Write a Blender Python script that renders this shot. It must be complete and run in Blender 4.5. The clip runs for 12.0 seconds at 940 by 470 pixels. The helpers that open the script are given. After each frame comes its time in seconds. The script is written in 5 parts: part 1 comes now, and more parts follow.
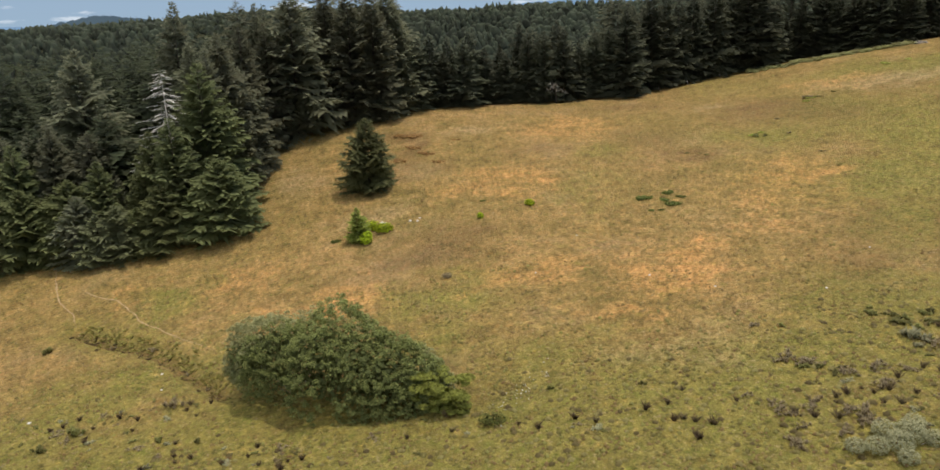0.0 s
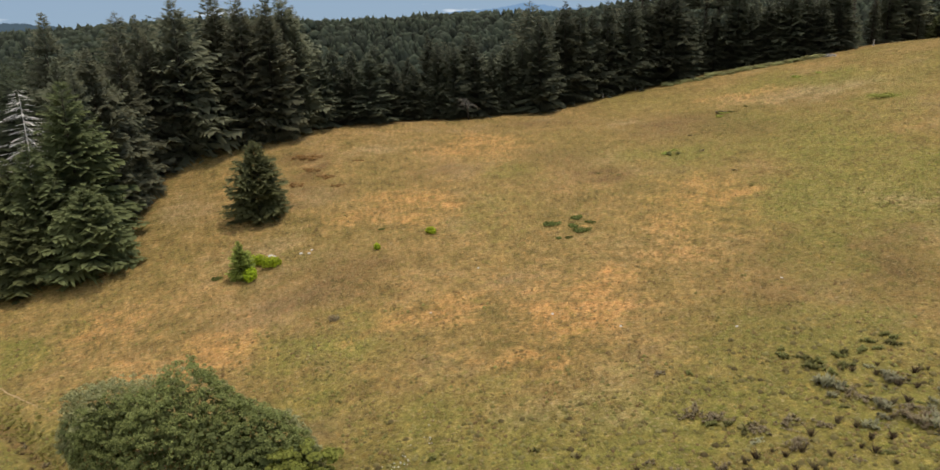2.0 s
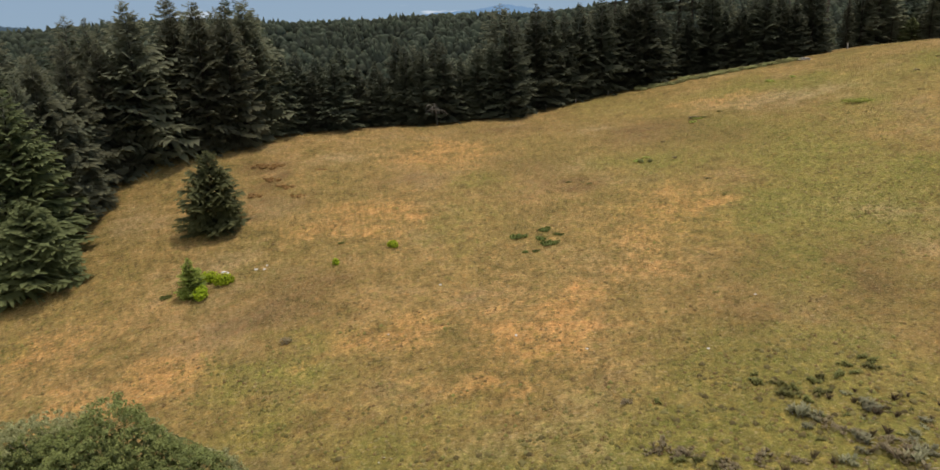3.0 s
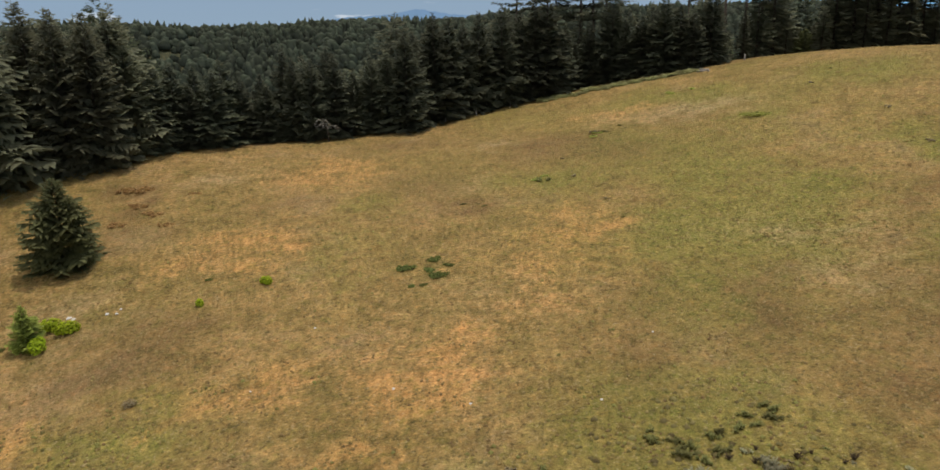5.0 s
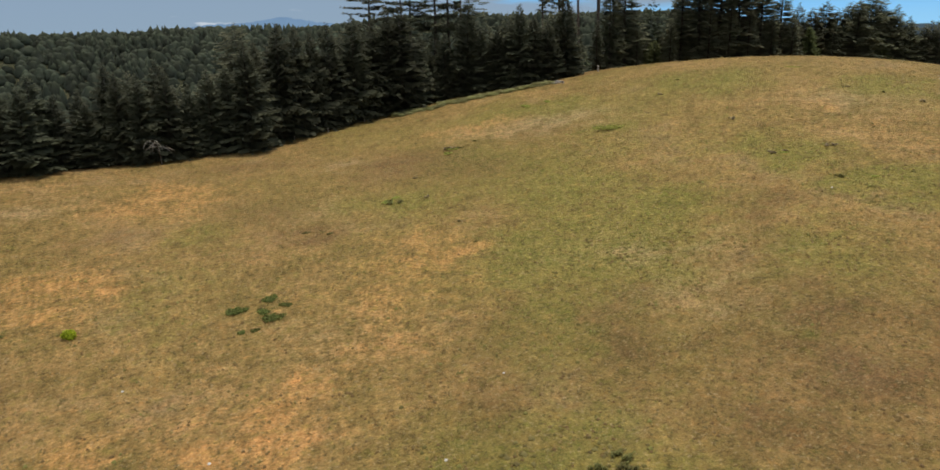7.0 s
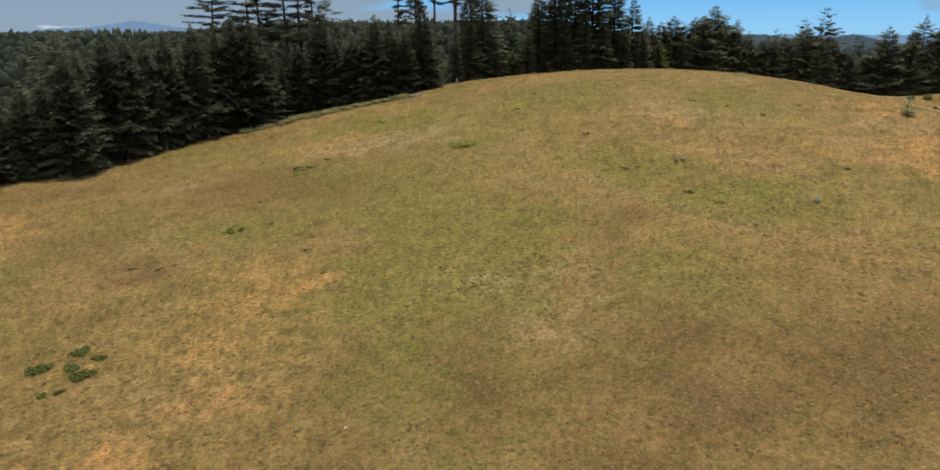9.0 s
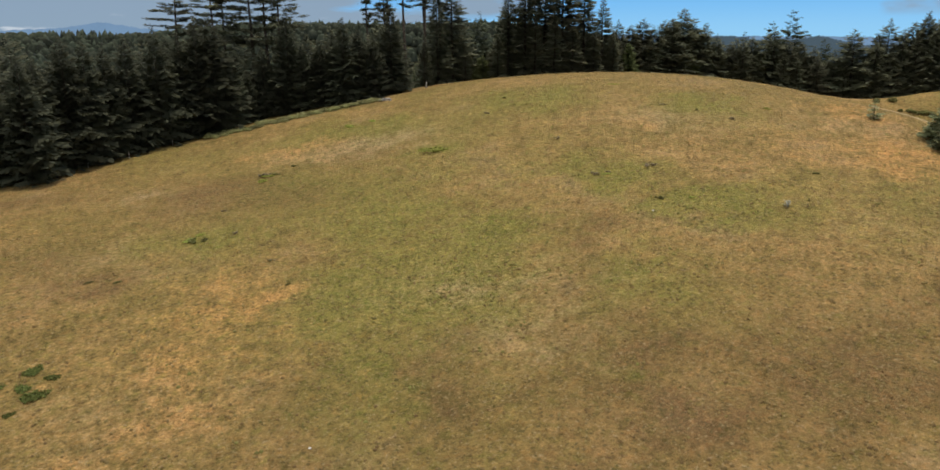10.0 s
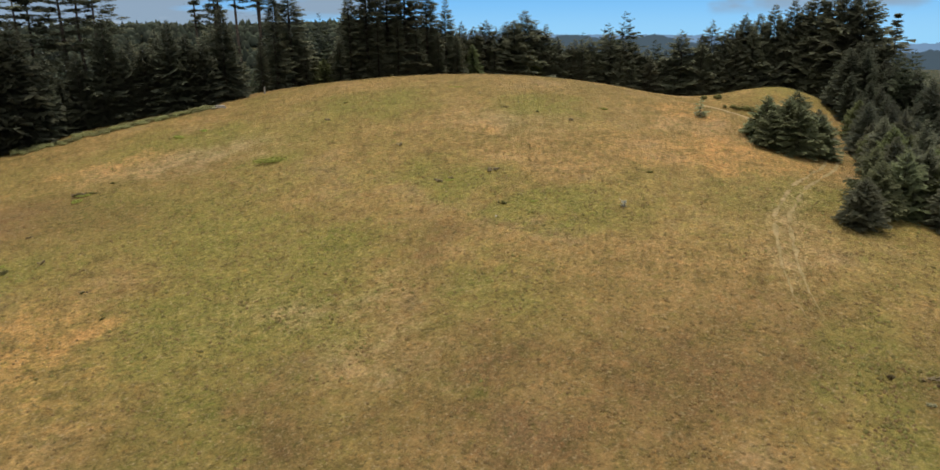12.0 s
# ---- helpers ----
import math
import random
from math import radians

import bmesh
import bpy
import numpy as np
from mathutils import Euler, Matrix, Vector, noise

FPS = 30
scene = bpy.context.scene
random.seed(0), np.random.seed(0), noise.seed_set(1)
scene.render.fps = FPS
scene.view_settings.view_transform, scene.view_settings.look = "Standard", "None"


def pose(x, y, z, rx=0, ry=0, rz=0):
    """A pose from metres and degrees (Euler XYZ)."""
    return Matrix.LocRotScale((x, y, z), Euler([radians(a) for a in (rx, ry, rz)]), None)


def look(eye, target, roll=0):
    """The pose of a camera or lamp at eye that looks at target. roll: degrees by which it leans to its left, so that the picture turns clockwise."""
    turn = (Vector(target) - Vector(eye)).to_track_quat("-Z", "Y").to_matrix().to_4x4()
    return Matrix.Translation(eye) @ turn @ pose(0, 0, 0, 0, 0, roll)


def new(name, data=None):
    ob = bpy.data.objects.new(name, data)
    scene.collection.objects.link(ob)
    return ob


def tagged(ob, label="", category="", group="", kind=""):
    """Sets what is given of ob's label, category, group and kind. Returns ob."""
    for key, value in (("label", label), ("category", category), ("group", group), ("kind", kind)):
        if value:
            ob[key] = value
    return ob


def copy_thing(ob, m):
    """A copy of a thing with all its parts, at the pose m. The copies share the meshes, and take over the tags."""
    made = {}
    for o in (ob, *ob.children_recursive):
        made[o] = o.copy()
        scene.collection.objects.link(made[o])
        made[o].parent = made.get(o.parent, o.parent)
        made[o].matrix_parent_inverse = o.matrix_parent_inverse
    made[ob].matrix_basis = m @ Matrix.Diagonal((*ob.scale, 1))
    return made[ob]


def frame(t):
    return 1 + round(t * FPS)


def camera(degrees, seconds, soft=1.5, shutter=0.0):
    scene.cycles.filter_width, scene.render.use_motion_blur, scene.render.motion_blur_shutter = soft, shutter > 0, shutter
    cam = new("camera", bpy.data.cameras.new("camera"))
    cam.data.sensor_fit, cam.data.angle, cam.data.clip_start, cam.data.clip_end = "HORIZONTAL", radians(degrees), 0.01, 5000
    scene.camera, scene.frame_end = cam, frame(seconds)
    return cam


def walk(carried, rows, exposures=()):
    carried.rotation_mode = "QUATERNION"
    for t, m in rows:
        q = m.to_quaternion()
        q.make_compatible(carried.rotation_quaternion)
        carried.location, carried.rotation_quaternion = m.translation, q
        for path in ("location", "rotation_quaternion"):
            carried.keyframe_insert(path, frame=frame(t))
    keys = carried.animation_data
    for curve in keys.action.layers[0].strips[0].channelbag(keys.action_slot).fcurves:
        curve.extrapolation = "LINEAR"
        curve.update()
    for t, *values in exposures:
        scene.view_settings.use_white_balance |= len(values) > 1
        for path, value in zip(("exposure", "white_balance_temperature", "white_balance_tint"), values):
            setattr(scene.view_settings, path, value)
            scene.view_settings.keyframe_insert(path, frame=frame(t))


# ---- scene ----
cam = camera(63.8, 12.0, 1.6)
PATH = [
    (0, (-1.829, -9.654, 42.568), (-1.743, -7.739, 41.999), -1.9),
    (0.5, (-0.129, -7.244, 42.754), (0.02, -5.332, 42.189), -1.8),
    (1, (1.626, -4.84, 42.922), (1.821, -2.93, 42.361), -1.8),
    (1.5, (3.347, -2.364, 43.082), (3.578, -0.457, 42.525), -1.8),
    (2, (5.023, 0.067, 43.255), (5.28, 1.971, 42.701), -1.7),
    (2.5, (6.659, 2.526, 43.436), (6.938, 4.428, 42.883), -1.7),
    (3, (8.382, 5.062, 43.576), (8.691, 6.959, 43.024), -1.7),
    (3.2, (9.064, 6.024, 43.616), (9.39, 7.919, 43.065), -1.7),
    (4.8, (14.634, 13.007, 44.503), (15.13, 14.866, 43.956), -1.3),
    (5, (15.349, 13.802, 44.545), (15.866, 15.655, 43.999), -1.3),
    (5.5, (17.165, 15.597, 44.691), (17.744, 17.433, 44.148), -1.3),
    (6, (18.876, 17.222, 44.849), (19.538, 19.03, 44.307), -1.2),
    (6.5, (20.714, 18.93, 45.022), (21.459, 20.707, 44.483), -1.1),
    (7, (22.531, 20.53, 45.202), (23.353, 22.274, 44.669), -1.1),
    (7.2, (23.229, 21.09, 45.255), (24.083, 22.819, 44.724), -1.0),
    (8.8, (28.582, 24.608, 46.247), (29.672, 26.201, 45.723), -0.5),
    (9, (29.121, 25.0, 46.297), (30.229, 26.582, 45.776), -0.5),
    (9.5, (30.086, 25.804, 46.504), (31.227, 27.362, 45.985), -0.4),
    (10, (30.831, 26.309, 46.775), (31.996, 27.85, 46.257), -0.5),
    (10.5, (31.632, 26.624, 47.029), (32.836, 28.135, 46.511), -0.6),
    (11, (32.775, 26.886, 47.229), (34.042, 28.343, 46.712), -0.7),
    (11.5, (34.19, 27.137, 47.363), (35.538, 28.52, 46.843), -0.8),
    (12, (35.913, 27.402, 47.446), (37.343, 28.699, 46.923), -0.7),
]
walk(cam, [(t, look(eye, target, roll)) for t, eye, target, roll in PATH],
     exposures=[(0, 0.32), (3, 0.16), (6, 0.06), (11, 0.05), (12, 0.11)])

# ---------------------------------------------------------------- light
SUN_TO = Vector((0.24, 0.07, 1.0)).normalized()      # towards the sun: from the far right, high
world = bpy.data.worlds.new("sky")
scene.world = world
world.use_nodes = True


def build_sky(tree):
    n, l = tree.nodes, tree.links
    n.clear()
    out = n.new("ShaderNodeOutputWorld")
    back = n.new("ShaderNodeBackground")
    sky = n.new("ShaderNodeTexSky")
    sky.sky_type, sky.sun_disc = "NISHITA", False
    sky.sun_elevation = math.asin(SUN_TO.z)
    sky.sun_rotation = math.atan2(SUN_TO.x, SUN_TO.y)
    sky.air_density, sky.dust_density, sky.ozone_density, sky.altitude = 1.0, 0.4, 2.0, 600
    # clear blue low over the hills, broken cloud above it, thicker to the west
    coord = n.new("ShaderNodeTexCoord")
    sep = n.new("ShaderNodeSeparateXYZ")
    l.new(coord.outputs["Generated"], sep.inputs["Vector"])

    def calc(op, a, b=0.0):
        m = n.new("ShaderNodeMath")
        m.operation = op
        for i, v in enumerate((a, b)):
            if isinstance(v, (int, float)):
                m.inputs[i].default_value = v
            else:
                l.new(v, m.inputs[i])
        return m.outputs[0]

    def blend(fac, a, b):
        m = n.new("ShaderNodeMixRGB")
        for key, v in (("Fac", fac), ("Color1", a), ("Color2", b)):
            if isinstance(v, tuple):
                m.inputs[key].default_value = (*v, 1)
            elif isinstance(v, float):
                m.inputs[key].default_value = v
            else:
                l.new(v, m.inputs[key])
        return m.outputs["Color"]

    def limits(v, low, high):
        m = n.new("ShaderNodeMapRange")
        m.interpolation_type = "SMOOTHSTEP"
        m.inputs["From Min"].default_value, m.inputs["From Max"].default_value = low, high
        l.new(v, m.inputs["Value"])
        return m.outputs["Result"]

    def puffs(scale, detail):
        stretch = n.new("ShaderNodeMapping")
        stretch.inputs["Scale"].default_value = scale
        tex = n.new("ShaderNodeTexNoise")
        tex.inputs["Scale"].default_value, tex.inputs["Detail"].default_value = 1.6, detail
        l.new(coord.outputs["Generated"], stretch.inputs["Vector"])
        l.new(stretch.outputs["Vector"], tex.inputs["Vector"])
        return tex.outputs["Fac"]

    low = calc("SUBTRACT", 1.0, limits(sep.outputs["Z"], 0.04, 0.13))
    clear = blend(calc("MULTIPLY", low, 0.92), sky.outputs["Color"], blend(limits(sep.outputs["Z"], -0.02, 0.05), (1.6, 3.9, 6.0), (0.72, 2.85, 5.7)))
    west = calc("MULTIPLY", calc("SUBTRACT", sep.outputs["X"], 0.46), -0.55)
    sheet = calc("ADD", puffs((2.4, 2.4, 17.0), 5), west)
    cover = calc("MAXIMUM", limits(sheet, 0.40, 0.52), calc("MULTIPLY", limits(sep.outputs["Z"], 0.10, 0.35), limits(sheet, 0.30, 0.48)))
    banks = calc("MULTIPLY", limits(sep.outputs["Z"], 0.012, 0.026), limits(puffs((4.0, 4.0, 9.0), 4), 0.50, 0.60))
    cover = calc("MAXIMUM", cover, calc("MULTIPLY", banks, 0.85))
    grey = blend(low, (6.6, 6.5, 6.3), (1.75, 2.25, 2.85))
    veiled = blend(calc("MULTIPLY", cover, 0.9), clear, grey)
    heads = limits(calc("MULTIPLY", puffs((9.0, 9.0, 46.0), 4), 1.0), 0.60, 0.68)
    heads = calc("MULTIPLY", heads, calc("MULTIPLY", limits(sep.outputs["Z"], -0.02, 0.0), calc("SUBTRACT", 1.0, limits(sep.outputs["Z"], 0.01, 0.03))))
    heads = calc("MULTIPLY", heads, limits(west, -0.02, 0.06))
    veiled = blend(calc("MULTIPLY", heads, 0.6), veiled, (4.6, 4.9, 5.2))
    l.new(veiled, back.inputs["Color"])
    back.inputs["Strength"].default_value = 0.15
    l.new(back.outputs["Background"], out.inputs["Surface"])


build_sky(world.node_tree)
sun = new("sun", bpy.data.lights.new("sun", "SUN"))
sun.data.energy, sun.data.angle, sun.data.color = 2.35, radians(0.8), (1.0, 0.90, 0.76)
sun.matrix_world = look((0, 0, 300), Vector((0, 0, 300)) - SUN_TO)

# ---------------------------------------------------------------- the lie of the land
HILL = [-0.88, 1.21, 4.51, 2.17, -11.32, -5.77, 6.69, 3.8, 5.46, 1.68, 7.84, 5.5, 0.09, 0.89, -3.5, -2.22, -3.31, -1.75, 5.51, 2.01, 2.79, 7.23, 4.43, 2.72, 4.32, 8.76, 6.03, 0.36, -3.23, -0.45, 8.58, 3.2, -2.46]
CENTRES = [(a, b) for a in range(-60, 241, 60) for b in range(20, 261, 60)]
FIELD = [(-260, 150), (-160, 133), (-85, 127), (-66, 122.5), (-54, 123.5), (-46, 127), (-41, 135), (-40, 150), (-37, 166), (-26, 177), (-6, 184),
         (23, 189.5), (50, 194), (70, 204), (92, 210), (113, 212), (124, 204), (133, 196), (147, 203), (160, 203), (174, 198),
         (192, 187), (218, 182), (240, 170), (256, 152), (269, 139), (277, 131), (289, 117), (288, 106), (276, 99), (262, 93), (244, 84), (206, 74),
         (182, 64), (163, 55), (160, 42), (172, 15), (190, -40), (190, -220), (-260, -220)]


def smooth(a, b, v):
    v = np.clip((v - a) / (b - a), 0, 1)
    return v * v * (3 - 2 * v)


def field_distance(x, y):
    """Metres outside the pasture's edge; negative inside it."""
    best = np.full(np.shape(x), 1e9)
    inside = np.zeros(np.shape(x), bool)
    for (ax, ay), (bx, by) in zip(FIELD, FIELD[1:] + FIELD[:1]):
        dx, dy = bx - ax, by - ay
        s = np.clip(((x - ax) * dx + (y - ay) * dy) / (dx * dx + dy * dy), 0, 1)
        best = np.minimum(best, np.hypot(x - ax - s * dx, y - ay - s * dy))
        if dy:
            inside ^= ((ay > y) != (by > y)) & (x < ax + (y - ay) * dx / dy)
    return np.where(inside, -best, best)


GULLY = [(-58, 101), (-52, 96), (-43, 90.5), (-36, 82.5), (-28, 73)]


def line_distance(x, y, line):
    best = np.full(np.shape(x), 1e9)
    for (ax, ay), (bx, by) in zip(line, line[1:]):
        dx, dy = bx - ax, by - ay
        s = np.clip(((x - ax) * dx + (y - ay) * dy) / (dx * dx + dy * dy), 0, 1)
        best = np.minimum(best, np.hypot(x - ax - s * dx, y - ay - s * dy))
    return best


def waves(x, y, size, seed):
    """Cheap smooth unevenness, about -1 to 1."""
    rng = np.random.RandomState(seed)
    total = np.zeros(np.shape(x))
    for _ in range(7):
        a, p, k = rng.uniform(0, 6.283), rng.uniform(0, 6.283), 6.283 / size * rng.uniform(0.6, 1.7)
        total = total + np.sin((x * math.cos(a) + y * math.sin(a)) * k + p)
    return total / 3.2


def height(x, y):
    x, y = np.asarray(x, float), np.asarray(y, float)
    near = HILL[0] + HILL[1] * x / 100 + HILL[2] * y / 100
    for k, (a, b) in zip(HILL[3:], CENTRES):
        near = near + k * np.exp(-((x - a) ** 2 + (y - b) ** 2) / (2 * 62.0 ** 2))
    near = near + 10.4 * np.exp(-((x - 272) ** 2 + (y - 110) ** 2) / (2 * 15.5 ** 2))
    near = near + 3.0 * np.exp(-((x - 203) ** 2 + (y - 101) ** 2) / (2 * 12.0 ** 2))
    near = near - 9.0 * np.exp(-((x - 226) ** 2 + (y - 107) ** 2) / (2 * 12.0 ** 2))
    d = field_distance(x, y)
    steep = 0.09 + 0.30 * smooth(-30, 10, x) - 0.2 * smooth(110, 180, x)
    near = near - steep * np.maximum(d - 6, 0) * smooth(-100, 60, y)
    near = near - 1.3 * np.exp(-(line_distance(x, y, GULLY) / 1.5) ** 2)
    near = near + 0.10 * waves(x, y, 9, 3) 
    # the valley and the wooded ridges round it
    r = np.hypot(x - 40, y - 60)
    az = np.degrees(np.arctan2(x - 10, y))
    valley = -75 + 14 * waves(x, y, 420, 5)
    crest = 64 + 7 * waves(x, y, 500, 9) + 14 * smooth(5, 28, az) + 4 * smooth(-5, -30, az)
    ridge = crest * smooth(520, 1180, r) * smooth(-60, -12, az) * (1 - smooth(40, 62, az))
    far = valley * (1 - 0.8 * smooth(700, 1180, r)) + ridge * 0.78 - 190 * smooth(1300, 2400, r)
    return near + (far - near) * smooth(250, 620, r)


# ---------------------------------------------------------------- meshes
def mesh_of(name, verts, tris, material=None, tip=None):
    verts, tris = np.asarray(verts, np.float32), np.asarray(tris, np.int32)
    me = bpy.data.meshes.new(name)
    me.vertices.add(len(verts))
    me.vertices.foreach_set("co", verts.ravel())
    k = tris.shape[1]
    me.loops.add(tris.size)
    me.loops.foreach_set("vertex_index", tris.ravel())
    me.polygons.add(len(tris))
    me.polygons.foreach_set("loop_start", np.arange(0, tris.size, k, dtype=np.int32))
    if tip is not None:
        me.attributes.new("tip", "FLOAT", "POINT").data.foreach_set("value", np.asarray(tip, np.float32))
    me.update(calc_edges=True)
    me.validate()
    if material:
        me.materials.append(material)
    return me


def part(name, mesh, parent, label=""):
    ob = new(name, mesh)
    ob.parent = parent
    return tagged(ob, label)


def stand(proto, x, y, turn, size, sink=0.05):
    """A copy of a plant on the ground at (x, y)."""
    ob = copy_thing(proto, Matrix())
    ob.matrix_basis = Matrix.LocRotScale((x, y, float(height(x, y)) - sink), Euler((0, 0, turn)), size if hasattr(size, "__len__") else (size, size, size))
    return ob


def scatter(verts, tris, tip, places):
    """Copies of one small mesh joined into one: places of (x, y, z, turn, width, height)."""
    verts, places = np.asarray(verts), np.asarray(places)
    c, s = np.cos(places[:, 3])[:, None], np.sin(places[:, 3])[:, None]
    w, hgt = places[:, 4][:, None], places[:, 5][:, None]
    x = (verts[:, 0] * c - verts[:, 1] * s) * w + places[:, 0][:, None]
    y = (verts[:, 0] * s + verts[:, 1] * c) * w + places[:, 1][:, None]
    z = verts[:, 2] * hgt + places[:, 2][:, None]
    v = np.stack([x, y, z], 2).reshape(-1, 3)
    t = (np.asarray(tris)[None] + (np.arange(len(places)) * len(verts))[:, None, None]).reshape(-1, np.shape(tris)[1])
    return v, t, np.tile(np.asarray(tip), len(places))


# ---------------------------------------------------------------- materials
def material(name, rough=0.8, spec=0.2):
    m = bpy.data.materials.new(name)
    m.use_nodes = True
    b = m.node_tree.nodes["Principled BSDF"]
    b.inputs["Roughness"].default_value, b.inputs["Specular IOR Level"].default_value = rough, spec
    return m, m.node_tree.nodes, m.node_tree.links, b


def noise_node(n, l, vector, scale, detail=4, rough=0.55):
    t = n.new("ShaderNodeTexNoise")
    t.inputs["Scale"].default_value, t.inputs["Detail"].default_value, t.inputs["Roughness"].default_value = scale, detail, rough
    l.new(vector, t.inputs["Vector"])
    return t.outputs["Fac"]


def ramp_node(n, l, fac, stops):
    r = n.new("ShaderNodeValToRGB")
    while len(r.color_ramp.elements) < len(stops):
        r.color_ramp.elements.new(0.5)
    for el, (p, c) in zip(r.color_ramp.elements, stops):
        el.position, el.color = p, (*c, 1) if len(c) == 3 else c
    l.new(fac, r.inputs["Fac"])
    return r.outputs["Color"]


def mix_node(n, l, fac, a, b, blend="MIX"):
    m = n.new("ShaderNodeMixRGB")
    m.blend_type = blend
    for key, v in (("Fac", fac), ("Color1", a), ("Color2", b)):
        if isinstance(v, (int, float)):
            m.inputs[key].default_value = v
        elif isinstance(v, tuple):
            m.inputs[key].default_value = (*v, 1)
        else:
            l.new(v, m.inputs[key])
    return m.outputs["Color"]


def math_node(n, l, op, a, b=0.0):
    m = n.new("ShaderNodeMath")
    m.operation = op
    for i, v in enumerate((a, b)):
        if isinstance(v, (int, float)):
            m.inputs[i].default_value = v
        else:
            l.new(v, m.inputs[i])
    return m.outputs[0]


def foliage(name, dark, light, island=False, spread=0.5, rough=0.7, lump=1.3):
    """Leaves or needles: fresher towards the tips, inner shade put into the dark colour, each plant a little different.
    """
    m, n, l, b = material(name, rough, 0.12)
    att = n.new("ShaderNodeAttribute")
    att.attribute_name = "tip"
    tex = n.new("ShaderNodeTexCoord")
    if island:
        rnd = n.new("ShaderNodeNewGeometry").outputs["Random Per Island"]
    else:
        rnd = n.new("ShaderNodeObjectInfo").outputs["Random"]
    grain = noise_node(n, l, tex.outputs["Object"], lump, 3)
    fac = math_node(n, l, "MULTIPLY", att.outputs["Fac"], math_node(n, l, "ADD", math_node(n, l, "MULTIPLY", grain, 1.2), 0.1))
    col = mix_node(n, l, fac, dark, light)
    hue = n.new("ShaderNodeHueSaturation")
    l.new(col, hue.inputs["Color"])
    l.new(math_node(n, l, "ADD", math_node(n, l, "MULTIPLY", rnd, spread), 1 - spread / 2), hue.inputs["Value"])
    l.new(math_node(n, l, "ADD", math_node(n, l, "MULTIPLY", rnd, 0.03), 0.485), hue.inputs["Hue"])
    l.new(hue.outputs["Color"], b.inputs["Base Color"])
    glow = n.new("ShaderNodeBsdfTranslucent")
    l.new(hue.outputs["Color"], glow.inputs["Color"])
    both = n.new("ShaderNodeMixShader")
    both.inputs["Fac"].default_value = 0.48
    l.new(b.outputs["BSDF"], both.inputs[1])
    l.new(glow.outputs["BSDF"], both.inputs[2])
    l.new(both.outputs["Shader"], n["Material Output"].inputs["Surface"])
    return m


def bark(name, a, c):
    m, n, l, b = material(name, 0.9, 0.15)
    tex = n.new("ShaderNodeTexCoord")
    fac = noise_node(n, l, tex.outputs["Object"], 3.0, 6, 0.7)
    l.new(ramp_node(n, l, fac, [(0.35, a), (0.65, c)]), b.inputs["Base Color"])
    bump = n.new("ShaderNodeBump")
    bump.inputs["Strength"].default_value = 0.6
    l.new(fac, bump.inputs["Height"])
    l.new(bump.outputs["Normal"], b.inputs["Normal"])
    return m


# the same needles twice; the second darker, with the stand's shade in its colour
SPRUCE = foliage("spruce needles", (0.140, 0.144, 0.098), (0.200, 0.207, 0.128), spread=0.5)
SHADED_SPRUCE = foliage("shaded spruce needles", (0.088, 0.094, 0.066), (0.122, 0.132, 0.084), spread=0.5)
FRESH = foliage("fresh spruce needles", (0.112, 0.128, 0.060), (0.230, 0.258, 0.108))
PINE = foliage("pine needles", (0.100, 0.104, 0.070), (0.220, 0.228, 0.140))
# FAR_LEAF: haze over the valley put into the greyed greens
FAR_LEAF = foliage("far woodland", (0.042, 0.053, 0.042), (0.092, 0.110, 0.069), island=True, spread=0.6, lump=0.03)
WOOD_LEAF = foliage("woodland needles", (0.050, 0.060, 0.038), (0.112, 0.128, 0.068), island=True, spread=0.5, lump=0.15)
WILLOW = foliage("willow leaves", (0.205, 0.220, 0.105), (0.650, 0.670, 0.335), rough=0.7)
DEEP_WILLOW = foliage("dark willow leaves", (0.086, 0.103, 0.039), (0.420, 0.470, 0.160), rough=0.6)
ALDER = foliage("alder leaves", (0.110, 0.128, 0.032), (0.420, 0.445, 0.100), rough=0.7)
LIME = foliage("fresh lime leaves", (0.150, 0.200, 0.014), (0.560, 0.640, 0.034), rough=0.7)
JUNIPER = foliage("juniper sprays", (0.080, 0.098, 0.030), (0.236, 0.266, 0.074))
HEATH = foliage("dull heath twigs", (0.195, 0.160, 0.096), (0.390, 0.318, 0.205), island=True)
DARK_HEATH = foliage("dark heath twigs", (0.130, 0.130, 0.048), (0.265, 0.256, 0.094))
SAGE = foliage("grey sage leaves", (0.180, 0.176, 0.104), (0.450, 0.430, 0.275))
BLEACHED = foliage("bleached twigs", (0.300, 0.290, 0.230), (0.430, 0.430, 0.380))
RUSH = foliage("dark rush blades", (0.105, 0.080, 0.046), (0.265, 0.200, 0.118))
FERN = foliage("rusty fern fronds", (0.250, 0.152, 0.062), (0.470, 0.290, 0.118), island=True)
HEDGE = foliage("pale hedge leaves", (0.240, 0.245, 0.110), (0.460, 0.455, 0.215))
GREEN_BLADE = foliage("green tussock blades", (0.160, 0.148, 0.046), (0.270, 0.240, 0.085), island=True, spread=0.5)
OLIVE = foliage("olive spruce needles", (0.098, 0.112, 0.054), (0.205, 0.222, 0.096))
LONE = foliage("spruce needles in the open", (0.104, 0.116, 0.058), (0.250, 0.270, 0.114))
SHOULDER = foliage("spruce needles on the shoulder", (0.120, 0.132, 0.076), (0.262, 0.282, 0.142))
SHOOT_PALE = foliage("pale pine needles", (0.220, 0.235, 0.130), (0.420, 0.440, 0.250))
SHOOT = foliage("young needles", (0.120, 0.150, 0.040), (0.480, 0.540, 0.120))
CLOVER = foliage("clover leaves", (0.250, 0.275, 0.066), (0.420, 0.455, 0.105))
